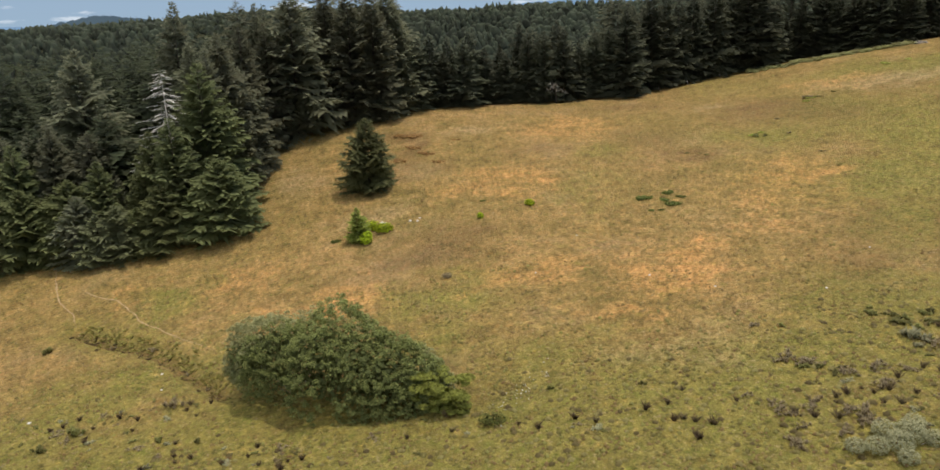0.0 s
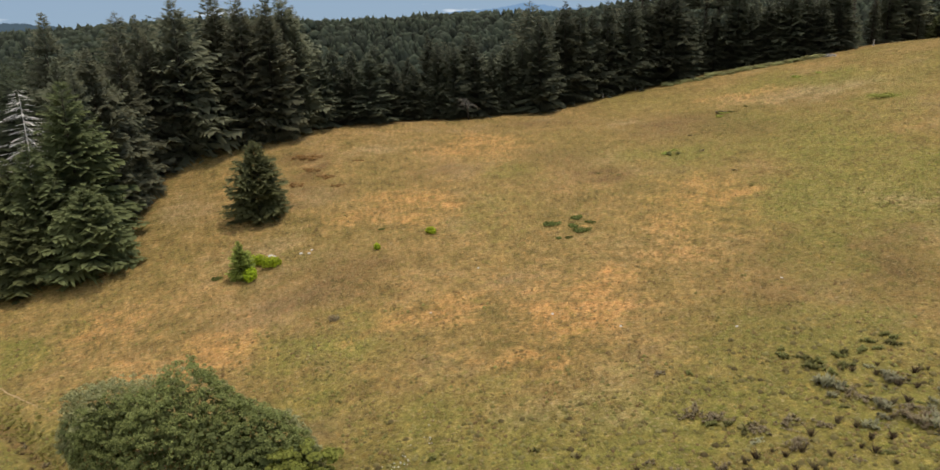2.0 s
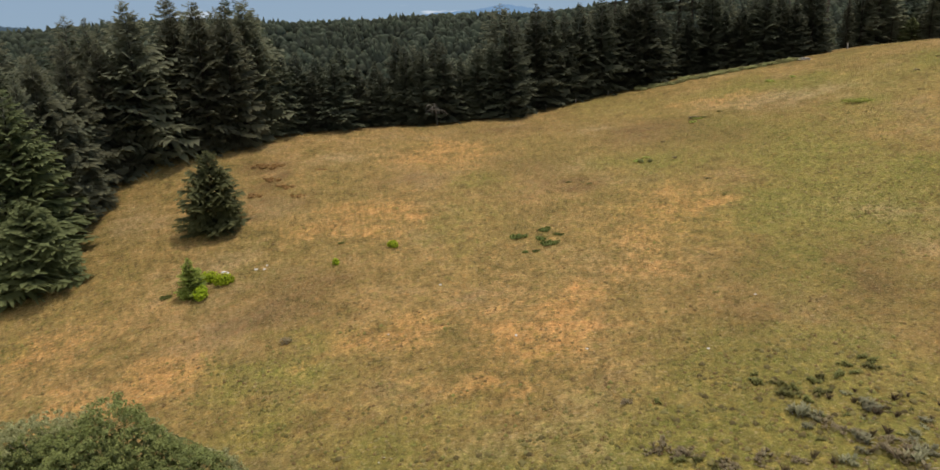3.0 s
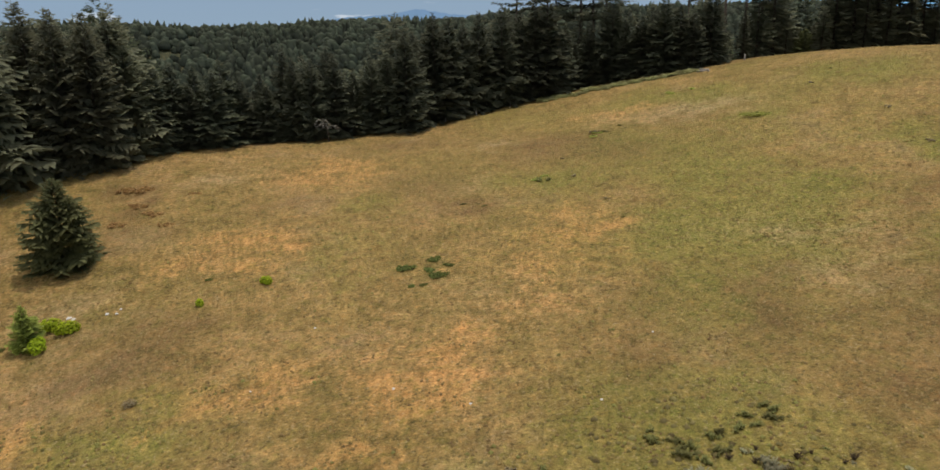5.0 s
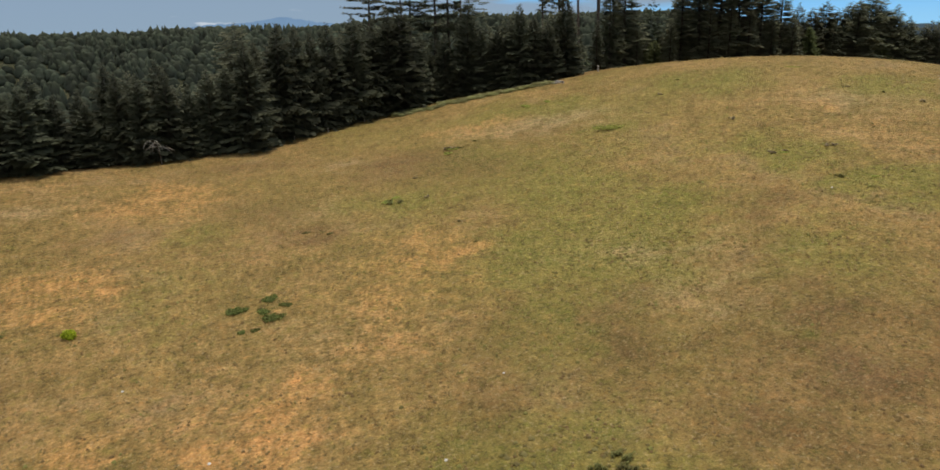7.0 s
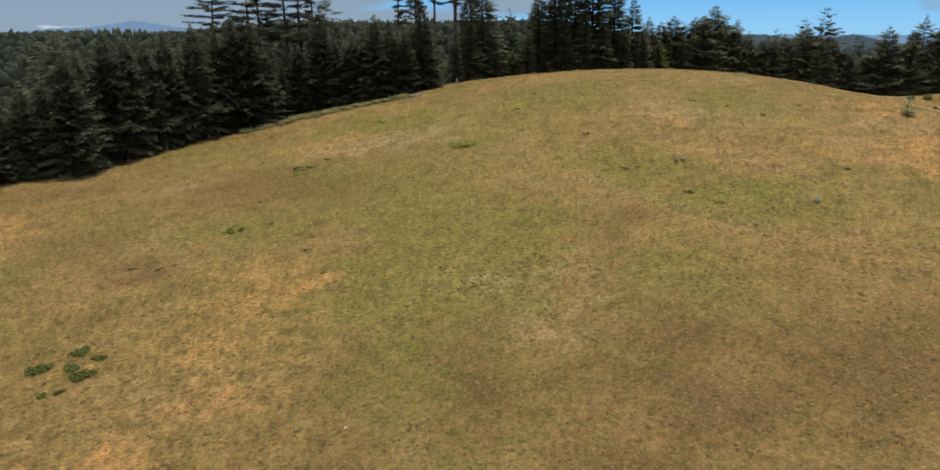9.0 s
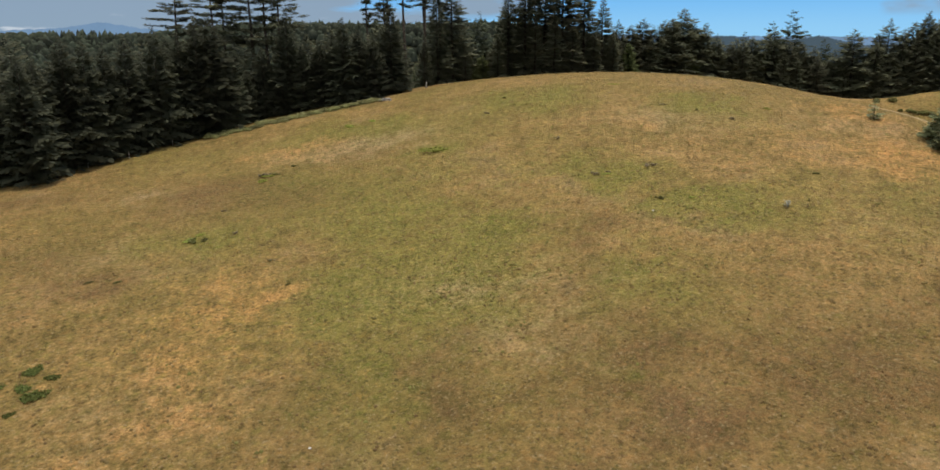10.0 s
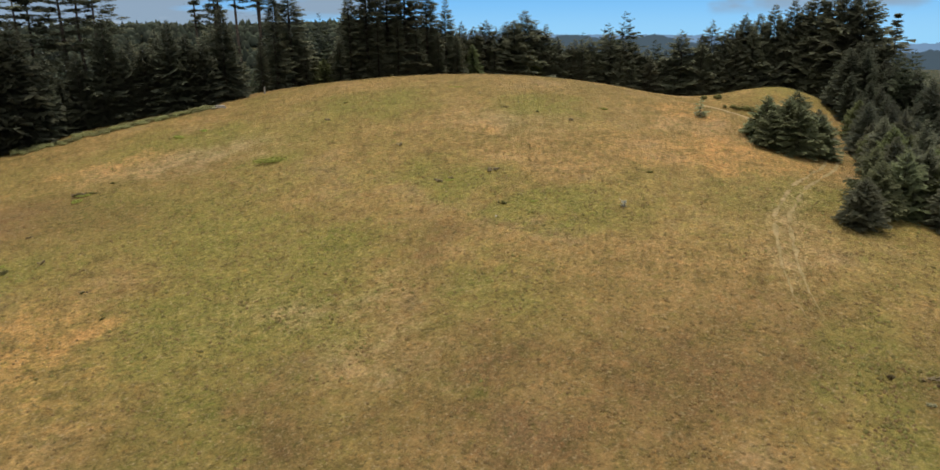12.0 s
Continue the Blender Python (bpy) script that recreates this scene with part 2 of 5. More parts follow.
LUMP = foliage("rough grass", (0.135, 0.115, 0.046), (0.255, 0.210, 0.084), island=True, spread=0.9)
BANK = foliage("bank grass blades", (0.300, 0.280, 0.085), (0.520, 0.460, 0.160), island=True)
PETAL = foliage("white petals", (0.45, 0.45, 0.40), (0.80, 0.80, 0.74))
GRASS = foliage("tussock blades", (0.170, 0.128, 0.050), (0.320, 0.225, 0.100), island=True, spread=0.5)
BARK = bark("grey brown bark", (0.035, 0.027, 0.021), (0.13, 0.105, 0.085))
DEAD = bark("silver dead wood", (0.46, 0.45, 0.42), (0.78, 0.76, 0.72))
GREY = bark("weathered grey wood", (0.16, 0.145, 0.125), (0.36, 0.33, 0.29))

# ---------------------------------------------------------------- ground
def pasture():
    m, n, l, b = material("pasture", 0.95, 0.1)
    tex = n.new("ShaderNodeTexCoord")
    obj = tex.outputs["Object"]
    tone = n.new("ShaderNodeAttribute")
    tone.attribute_name = "tone"
    split = n.new("ShaderNodeSeparateColor")
    l.new(tone.outputs["Color"], split.inputs["Color"])
    mid = noise_node(n, l, obj, 0.36, 6, 0.68)
    broad = noise_node(n, l, obj, 0.070, 7, 0.64)
    swath = noise_node(n, l, obj, 0.021, 4, 0.6)
    fine = noise_node(n, l, obj, 1.45, 6, 0.72)
    grit = noise_node(n, l, obj, 4.2, 5, 0.75)
    specks = noise_node(n, l, obj, 2.0, 4, 0.6)
    straw = noise_node(n, l, obj, 2.6, 5, 0.68)
    ragged = math_node(n, l, "ADD", math_node(n, l, "MULTIPLY", math_node(n, l, "SUBTRACT", mid, 0.5), 1.2),
                       math_node(n, l, "MULTIPLY", math_node(n, l, "SUBTRACT", fine, 0.5), 0.9))

    def where(amount, start, wide=1.1):
        """How far a patch has taken over, with a ragged edge."""
        m = n.new("ShaderNodeMapRange")
        m.interpolation_type = "SMOOTHSTEP"
        m.inputs["From Min"].default_value, m.inputs["From Max"].default_value = start, start + wide
        l.new(math_node(n, l, "ADD", amount, ragged), m.inputs["Value"])
        return m.outputs["Result"]

    col = ramp_node(n, l, broad, [(0.36, (0.172, 0.127, 0.043)), (0.46, (0.232, 0.156, 0.059)), (0.56, (0.300, 0.192, 0.080)), (0.66, (0.304, 0.205, 0.110))])
    col = mix_node(n, l, 0.36, col, ramp_node(n, l, mid, [(0.32, (0.138, 0.098, 0.035)), (0.50, (0.234, 0.157, 0.060)), (0.68, (0.335, 0.218, 0.098))]))
    olive = ramp_node(n, l, swath, [(0.42, (0, 0, 0)), (0.58, (0.42, 0.42, 0.42))])
    col = mix_node(n, l, olive, col, (0.186, 0.140, 0.045))
    col = mix_node(n, l, math_node(n, l, "MULTIPLY", where(split.outputs["Green"], 0.0), 0.88), col, (0.176, 0.160, 0.042))
    col = mix_node(n, l, math_node(n, l, "MULTIPLY", where(split.outputs["Blue"], 0.05), 0.68), col, (0.325, 0.240, 0.142))
    col = mix_node(n, l, math_node(n, l, "MULTIPLY", where(split.outputs["Red"], 0.12, 1.4), 0.90), col, (0.450, 0.242, 0.092))
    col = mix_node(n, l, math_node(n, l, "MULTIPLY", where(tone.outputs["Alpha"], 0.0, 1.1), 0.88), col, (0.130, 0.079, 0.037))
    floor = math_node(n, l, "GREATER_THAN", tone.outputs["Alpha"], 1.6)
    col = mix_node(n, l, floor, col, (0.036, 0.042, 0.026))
    flecks = ramp_node(n, l, grit, [(0.28, (0.45, 0.46, 0.42)), (0.43, (0.92, 0.92, 0.91)), (0.56, (1.07, 1.07, 1.07)), (0.70, (1.7, 1.68, 1.6))])
    col = mix_node(n, l, 0.75, col, flecks, "MULTIPLY")
    blots = ramp_node(n, l, fine, [(0.31, (0.28, 0.30, 0.23)), (0.43, (0.80, 0.81, 0.77)), (0.56, (1.12, 1.12, 1.09)), (0.68, (1.72, 1.64, 1.52))])
    col = mix_node(n, l, 0.9, col, blots, "MULTIPLY")
    mottle = ramp_node(n, l, mid, [(0.34, (0.50, 0.53, 0.44)), (0.46, (0.92, 0.93, 0.90)), (0.56, (1.12, 1.11, 1.08)), (0.68, (1.56, 1.48, 1.36))])
    col = mix_node(n, l, 0.45, col, mottle, "MULTIPLY")
    hues = ramp_node(n, l, noise_node(n, l, obj, 0.75, 5, 0.7), [(0.32, (0.76, 0.92, 0.66)), (0.47, (1.0, 1.0, 0.98)), (0.55, (1.03, 1.0, 1.0)), (0.70, (1.18, 0.98, 0.86))])
    col = mix_node(n, l, 0.8, col, hues, "MULTIPLY")
    # scattered darker tufts and pale straw
    col = mix_node(n, l, ramp_node(n, l, specks, [(0.33, (0.80, 0.80, 0.80)), (0.43, (0, 0, 0))]), col, (0.088, 0.072, 0.028))
    col = mix_node(n, l, ramp_node(n, l, straw, [(0.56, (0, 0, 0)), (0.68, (0.62, 0.62, 0.62))]), col, (0.385, 0.296, 0.165))
    l.new(col, b.inputs["Base Color"])
    bump = n.new("ShaderNodeBump")
    bump.inputs["Strength"].default_value, bump.inputs["Distance"].default_value = 0.8, 0.5
    l.new(math_node(n, l, "ADD", fine, math_node(n, l, "MULTIPLY", grit, 0.5)), bump.inputs["Height"])
    l.new(bump.outputs["Normal"], b.inputs["Normal"])
    return m


def stone_mat():
    m, n, l, b = material("pale stone", 0.85, 0.3)
    tex = n.new("ShaderNodeTexCoord")
    fac = noise_node(n, l, tex.outputs["Object"], 4.0, 6, 0.7)
    l.new(ramp_node(n, l, fac, [(0.3, (0.36, 0.34, 0.31)), (0.7, (0.66, 0.64, 0.60))]), b.inputs["Base Color"])
    return m


STONE = stone_mat()
PASTURE = pasture()
PATH_A = [(-72, 127), (-71, 123), (-66, 112.5), (-60.4, 105.8), (-58, 100.6)]
PATH_B = [(-62, 114), (-58, 111), (-54.5, 109), (-47.8, 100), (-40.7, 93.5), (-32.5, 85.7)]
WHEELS = [(230, 84), (205, 76), (182, 70.5), (161.5, 69), (146, 65.7), (131, 58.8), (124, 54.8), (117, 49.8)]
BROW = [(198.6, 106.0), (198.8, 102.6), (199.8, 97.4), (200.8, 92.5), (202.4, 89.0)]
# patches of the pasture: x, y, half length, half width, bearing, amount
GREEN_LOW = [(48, 67, 6.5, 8.9, 60, 0.9), (36, 60, 5.7, 6.0, 64, 0.9), (24, 55, 4.3, 5.7, 71, 0.8), (77, 103, 18.0, 10.7, 57, 0.6), (44, 49, 5.8, 5.1, 55, 0.8),
             (-3, 88, 6.4, 6.4, 92, 0.9), (-45, 105, 4.2, 7.4, 110, 1.3), (-47, 75, 11.0, 13.4, 114, 1.0), (-34, 82, 11.0, 11.3, 106, 0.9), (-3, 76, 8.4, 4.5, 92, 0.7),
             (65, 141, 7.1, 7.0, 67, 0.6), (91, 131, 13.8, 11.5, 59, 0.6), (25, 122, 14.0, 5.3, 80, 0.5), (-15, 58, 5.5, 12.2, 98, 0.9), (7, 50, 5.9, 8.2, 82, 0.9)]
GREEN_HILL = [(80, 99, 8.6, 12.4, 54, 0.85), (67, 91, 6.3, 6.4, 58, 0.8), (99, 108, 10.3, 13.7, 50, 0.6), (51, 72, 5.7, 7.1, 60, 1.0), (65, 141, 3.8, 3.3, 69, 0.9),
              (124, 111, 5.2, 6.2, 44, 0.9), (142, 153, 7.4, 10.4, 49, 0.7), (32, 143, 6.8, 6.1, 82, 0.5), (82, 108, 8.1, 14.1, 57, 0.9), (74, 102, 4.8, 4.5, 59, 0.9),
              (125, 94, 6.1, 9.6, 37, 1.1), (144, 160, 8.9, 12.0, 50, 0.9), (167, 125, 7.6, 7.8, 37, 1.0)]
GREEN_BROW = [(272, 110, 17.0, 15.0, 30, 0.8), (110, 171, 10.4, 14.4, 61, 0.7), (103, 141, 9.1, 18.8, 57, 0.6), (103, 90, 6.9, 9.3, 43, 0.6), (61, 86, 6.3, 7.2, 61, 0.7), (85, 73, 2.2, 2.4, 42, 0.8),
              (74, 102, 8.0, 7.6, 60, 0.7), (126, 95, 4.8, 8.2, 37, 1.0), (108, 39, 9.2, 3.7, 13, 1.1), (120, 123, 10.1, 11.5, 48, 0.6), (86, 73, 2.7, 2.4, 42, 0.6),
              (87, 152, 7.1, 13.1, 65, 0.4), (158, 66, 10.1, 10.2, 19, 0.7)]
DRY_LOW = [(-24, 89, 5.6, 10.9, 100, 0.9), (-30, 96, 3.1, 6.4, 102, 0.7), (-33, 108, 5.4, 7.6, 104, 0.8), (15, 132, 8.8, 5.1, 84, 1.0), (9, 128, 3.8, 5.0, 86, 0.8),
           (28, 166, 7.4, 9.5, 81, 0.9), (28, 87, 2.4, 8.5, 75, 1.0), (37, 93, 6.1, 2.8, 71, 0.9), (21, 76, 5.9, 5.6, 78, 0.6), (95, 167, 5.0, 11.9, 63, 0.5),
           (13, 129, 3.7, 4.1, 90, 0.8), (47, 100, 8.1, 5.3, 70, 0.7)]
DRY_HILL = [(63, 118, 8.9, 5.2, 68, 0.8), (52, 108, 8.3, 7.7, 72, 0.7), (44, 99, 4.6, 5.5, 75, 0.5), (97, 172, 5.5, 11.9, 65, 0.8), (165, 88, 9.4, 14.2, 26, 0.9),
            (93, 173, 5.6, 12.1, 67, 0.6), (146, 124, 3.3, 3.5, 41, 0.7), (188, 104, 11.6, 8.5, 28, 0.7), (94, 68, 4.7, 6.5, 36, 0.4), (62, 120, 9.2, 6.4, 70, 0.5)]
PALE = [(-30, 145, 8.6, 6.7, 100, 0.55), (-8, 113, 6.6, 9.4, 93, 0.5), (24, 65, 4.8, 7.8, 73, 0.5), (84, 82, 4.0, 5.2, 47, 0.6), (43, 102, 6.5, 8.4, 73, 0.45),
        (85, 85, 5.3, 7.4, 48, 0.55), (85, 87, 7.3, 6.0, 49, 0.5), (52, 144, 7.5, 7.2, 77, 0.4), (180, 100, 7.1, 13.2, 28, 0.5), (64, 169, 2.8, 5.7, 71, 0.7),
        (-30, 89, 6.0, 7.0, 103, 0.4)]
DULL = [(94, 60, 20.0, 12.0, 25, 0.6), (114, 38, 9.0, 6.0, 13, 0.75), (-8, 165, 4.4, 4.2, 97, 1.0), (-6, 155, 4.0, 3.6, 97, 0.9), (-6, 146, 4.6, 6.7, 97, 0.6), (69, 82, 11.9, 6.0, 55, 0.75), (72, 61, 5.8, 5.3, 43, 0.7),
        (2, 105, 4.8, 5.9, 97, 0.7), (81, 71, 4.6, 6.2, 43, 0.8), (87, 61, 4.1, 5.7, 35, 0.7), (74, 79, 2.7, 3.6, 51, 0.6), (50, 135, 3.1, 4.2, 77, 0.8),
        (46, 179, 6.6, 11.7, 82, 0.6), (108, 59, 7.7, 5.3, 27, 0.6), (98, 66, 4.5, 6.7, 33, 0.7), (85, 64, 3.9, 7.0, 37, 0.5), (103, 154, 4.1, 13.6, 60, 0.4)]
DRY_SLOPE = [(-14, 95, 4.7, 5.4, 96, 1.0), (28, 162, 7.1, 9.6, 80, 0.9), (9, 133, 6.8, 8.9, 86, 0.9), (13, 92, 4.1, 12.3, 82, 0.75), (-54, 108, 3.4, 6.0, 114, 0.6), (-23, 154, 12.3, 2.9, 97, 0.5),
             (8, 132, 4.4, 7.7, 93, 0.7), (57, 117, 12.8, 8.3, 68, 0.55), (35, 89, 9.4, 6.9, 75, 0.6), (172, 84, 8.4, 14.2, 23, 0.9), (30.5, 86, 7.5, 6.0, 76, 1.15), (91, 75, 3.4, 3.8, 41, 0.35)]
GREEN_SLOPE = [(-1, 88, 6.8, 9.0, 90, 1.0), (-43, 103, 3.1, 6.7, 110, 1.1), (9, 67, 8.4, 11.0, 82, 0.7), (75, 103, 7.4, 9.7, 56, 0.9), (51, 68, 5.9, 8.0, 57, 0.9), (-5, 91, 6.0, 7.7, 105, 0.9),
               (113, 146, 2.8, 3.9, 54, 1.1), (65, 142, 3.4, 3.9, 69, 0.8), (86, 102, 4.8, 11.2, 54, 0.9), (125, 94, 4.4, 9.6, 36, 1.0), (145, 152, 6.0, 8.3, 48, 0.8), (111, 42, 10.2, 6.2, 11, 1.1)]
PALE_SLOPE = [(-11, 104, 5.5, 7.4, 94, 0.6), (9, 166, 6.1, 7.1, 86, 0.6), (104, 163, 7.6, 17.2, 59, 0.8), (-14, 124, 5.3, 6.6, 105, 0.5), (96, 170, 5.9, 8.8, 66, 0.7), (152, 123, 6.9, 12.8, 38, 0.6),
              (89, 97, 4.9, 12.4, 50, 0.5), (83, 82, 4.5, 5.9, 47, 0.5), (144, 63, 14.6, 5.4, 18, 0.5)]
DULL_SLOPE = [(95, 60, 5.5, 9.0, 62, 0.7), (106, 52, 8.0, 9.0, 40, 0.75), (84, 63, 4.0, 6.0, 62, 0.6), (118, 54, 5.0, 8.0, 30, 0.6), (-1, 107, 8.3, 9.8, 100, 0.7), (-11, 104, 5.7, 6.4, 106, 0.6), (106, 98, 12.8, 3.7, 43, 0.6), (76, 72, 11.9, 5.1, 44, 0.5), (76, 158, 12.4, 12.8, 71, 0.7), (48, 136, 3.7, 5.8, 81, 0.8),
              (44, 148, 11.0, 7.8, 84, 0.5), (85, 62, 6.5, 10.0, 34, 0.9), (105, 56, 12.7, 3.9, 22, 0.8), (94, 71, 7.7, 13.6, 37, 0.7), (81, 149, 9.4, 16.1, 70, 0.5), (89, 57, 5.2, 10.5, 29, 0.7),
              (55, 83, 18.9, 6.3, 58, 0.5), (18, 149, 4.9, 7.7, 83, 0.4)]
GREEN = GREEN_LOW + GREEN_HILL + GREEN_BROW + GREEN_SLOPE
DRY = DRY_LOW + DRY_HILL + DRY_SLOPE


def patches(x, y, rows):
    x, y = x + 2.6 * waves(x, y, 12, 31) + 1.1 * waves(x, y, 4.5, 33), y + 2.6 * waves(y, x, 11, 32) + 1.1 * waves(y, x, 4, 34)
    total = np.zeros(np.shape(x))
    for a, b, along, across, bearing, amount in rows:
        c, s = math.cos(radians(bearing)), math.sin(radians(bearing))
        u, w = ((x - a) * c + (y - b) * s) / along, ((y - b) * c - (x - a) * s) / across
        total = np.maximum(total, amount * np.exp(-0.8 * (u * u + w * w)))
    return total


def build_ground():
    u = np.linspace(-1, 1, 310)
    xs = np.union1d(65 + 43 * np.sinh(5.3 * u), np.concatenate([np.arange(-62, -24, 0.7), np.arange(180, 290, 1.5)]))
    ys = np.union1d(110 + 43 * np.sinh(5.3 * u), np.arange(68, 126, 0.8))
    x, y = np.meshgrid(xs, ys)
    x, y = x.ravel(), y.ravel()
    z = height(x, y)
    i = np.arange(len(x)).reshape(len(ys), len(xs))
    quads = np.stack([i[:-1, :-1].ravel(), i[:-1, 1:].ravel(), i[1:, 1:].ravel(), i[1:, :-1].ravel()], 1)
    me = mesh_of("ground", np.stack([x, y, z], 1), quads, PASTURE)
    me.polygons.foreach_set("use_smooth", np.ones(len(quads), bool))
    wob = 0.5 * waves(x, y, 14, 11) + 0.5 * waves(x, y, 5, 14)
    uneven = 1 + 0.45 * wob
    green = np.clip(patches(x, y, GREEN) * uneven, 0, 1.3) + 0.42 * smooth(-1.0, 0.8, waves(x, y, 50, 12) + 0.5 * wob) * smooth(20, 70, x) * (1 - smooth(150, 190, x))
    damp = (1 - smooth(54, 74, y - 0.10 * x - 12 * (1 - smooth(-30, 0, x)))) * smooth(-75, -55, x) * (1 - smooth(48, 75, x))
    green = np.maximum(green, damp * (1.0 + 0.35 * wob))
    green = np.maximum(green, 0.75 * np.exp(-(line_distance(x, y, GULLY) / 5.0) ** 2))
    dry = np.clip(patches(x, y, DRY) * uneven, 0, 1) + 0.10 * smooth(-0.3, 1.2, waves(x, y, 40, 13) + 0.4 * wob)
    wheel = line_distance(x, y, WHEELS)
    bare = np.clip(patches(x, y, PALE + PALE_SLOPE) * uneven, 0, 1) + 0.16 * np.exp(-(wheel / 2.0) ** 2) + 0.5 * np.exp(-(line_distance(x, y, BROW) / 1.2) ** 2)
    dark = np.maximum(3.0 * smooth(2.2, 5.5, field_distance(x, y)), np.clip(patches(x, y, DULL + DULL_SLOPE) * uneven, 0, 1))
    dark = np.maximum(dark, 0.8 * np.exp(-(line_distance(x, y, GULLY) / 0.9) ** 2))
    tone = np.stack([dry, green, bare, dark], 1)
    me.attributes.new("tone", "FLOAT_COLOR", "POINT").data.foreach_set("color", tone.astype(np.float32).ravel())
    return tagged(new("ground", me), "rolling pasture of dry golden and green grass", "ground", kind="structure")


build_ground()

# ---------------------------------------------------------------- conifers
def conifer_crown(rng, tall, wide, clear=0.018, gap=0.5, per=9, droop=0.32, ragged=0.25, power=0.85, skirt=0.8, twigs=7):
    """Whorls of drooping boughs: each a leaf-shaped plate of narrow branchlets to both sides of its rib."""
    v, f, tip = [], [], []
    z = tall * clear
    while z < tall * 0.985:
        up = (z - tall * clear) / (tall * (1 - clear))
        reach = wide * ((1 - up) * (1 + (1.15 - power) * 1.5 * up) * 0.96 + 0.04) * min(1.0, skirt + up * 2.0)
        count = max(4, int(per * (0.5 + 0.7 * (1 - up)) + rng.random()))
        turn = rng.uniform(0, 6.283)
        for b in range(count):
            a = turn + 6.283 * b / count + rng.uniform(-0.35, 0.35)
            length = reach * rng.uniform(1 - ragged * 1.6, 1 + ragged * 0.7)
            ca, sa = math.cos(a), math.sin(a)
            rise = rng.uniform(-0.06, 0.14) + 0.42 * up
            sag = droop * rng.uniform(0.7, 1.5) * (1 - 0.6 * up)
            roll = rng.uniform(-0.22, 0.22)
            zz = z + rng.uniform(-0.3, 0.3) * gap
            k = max(3, twigs - int(3 * up))
            half = (0.44 * length + 0.10) * rng.uniform(0.8, 1.15)
            foot = 0.95 * length / k
            for q in range(k):
                s = 0.20 + 0.76 * (q + rng.uniform(0.2, 0.8)) / k
                h = zz + length * (rise * s - sag * s * s + 0.16 * s ** 4)
                px, py = ca * length * s, sa * length * s
                for side in (-1, 1):
                    sw = side * half * (1.12 - s) ** 0.7 * rng.uniform(0.65, 1.1)
                    fw = abs(sw) * rng.uniform(0.55, 1.0)
                    n = len(v)
                    v += [(px - ca * foot, py - sa * foot, h - 0.03), (px + ca * foot * 0.6, py + sa * foot * 0.6, h + 0.04),
                          (px + ca * fw - sa * sw, py + sa * fw + ca * sw, h + roll * sw - abs(sw) * rng.uniform(0.22, 0.62))]
                    # new growth, plus light on the bough ends, put into the tip value
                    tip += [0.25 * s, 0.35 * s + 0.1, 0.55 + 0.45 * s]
                    f.append((n, n + 1, n + 2) if side > 0 else (n + 1, n, n + 2))
            n = len(v)
            end = zz + length * (rise - sag + 0.16)
            v += [(ca * length * 0.8 - sa * foot * 0.5, sa * length * 0.8 + ca * foot * 0.5, end + 0.03 * length), (ca * length * 0.8 + sa * foot * 0.5, sa * length * 0.8 - ca * foot * 0.5, end + 0.03 * length),
                  (ca * length * 1.04, sa * length * 1.04, end)]
            tip += [0.5, 0.5, 1.0]
            f.append((n + 1, n + 2, n))
        z += gap * (1 - 0.58 * up) * rng.uniform(0.8, 1.2)
    n = len(v)
    v += [(0.12, 0, tall * 0.95), (-0.06, 0.1, tall * 0.95), (-0.06, -0.1, tall * 0.95), (0, 0, tall)]
    tip += [0.5, 0.5, 0.5, 1.0]
    f += [(n, n + 1, n + 3), (n + 1, n + 2, n + 3), (n + 2, n, n + 3)]
    return v, f, tip


def tube(v, f, pts, radii, sides=6):
    """A round stem through the points, added to v and f as quads."""
    base = len(v)
    for (x, y, z), r in zip(pts, radii):
        for j in range(sides):
            a = 6.283 * j / sides
            v.append((x + r * math.cos(a), y + r * math.sin(a), z))
    for i in range(len(pts) - 1):
        for j in range(sides):
            a, b = base + i * sides + j, base + i * sides + (j + 1) % sides
            f.append((a, b, b + sides, a + sides))


def trunk_mesh(rng, tall, radius, mat, sides=8, rings=8):
    v, f = [], []
    pts, radii = [], []
    bx, by = rng.uniform(-0.3, 0.3), rng.uniform(-0.3, 0.3)
    for i in range(rings + 1):
        s = i / rings
        pts.append((bx * math.sin(s * 3.14), by * math.sin(s * 3.14), tall * s * 0.97 - (0.5 if i == 0 else 0)))
        radii.append(radius * ((1 - s) ** 0.9 * 0.95 + 0.03) * (1.35 if i == 0 else 1))
    tube(v, f, pts, radii, sides)
    return mesh_of("trunk", v, f, mat)


def conifer(seed, tall, wide, mat=None, label="", name="spruce_tree", **shape):
    """A tree of that height at the origin, to be copied."""
    rng = random.Random(seed)
    root = new(name)
    v, f, tip = conifer_crown(rng, tall, wide, **shape)
    part("trunk", trunk_mesh(rng, tall, tall * 0.011 + 0.05, BARK), root, "grey brown trunk")
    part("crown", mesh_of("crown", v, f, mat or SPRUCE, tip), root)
    return tagged(root, label, "tree")


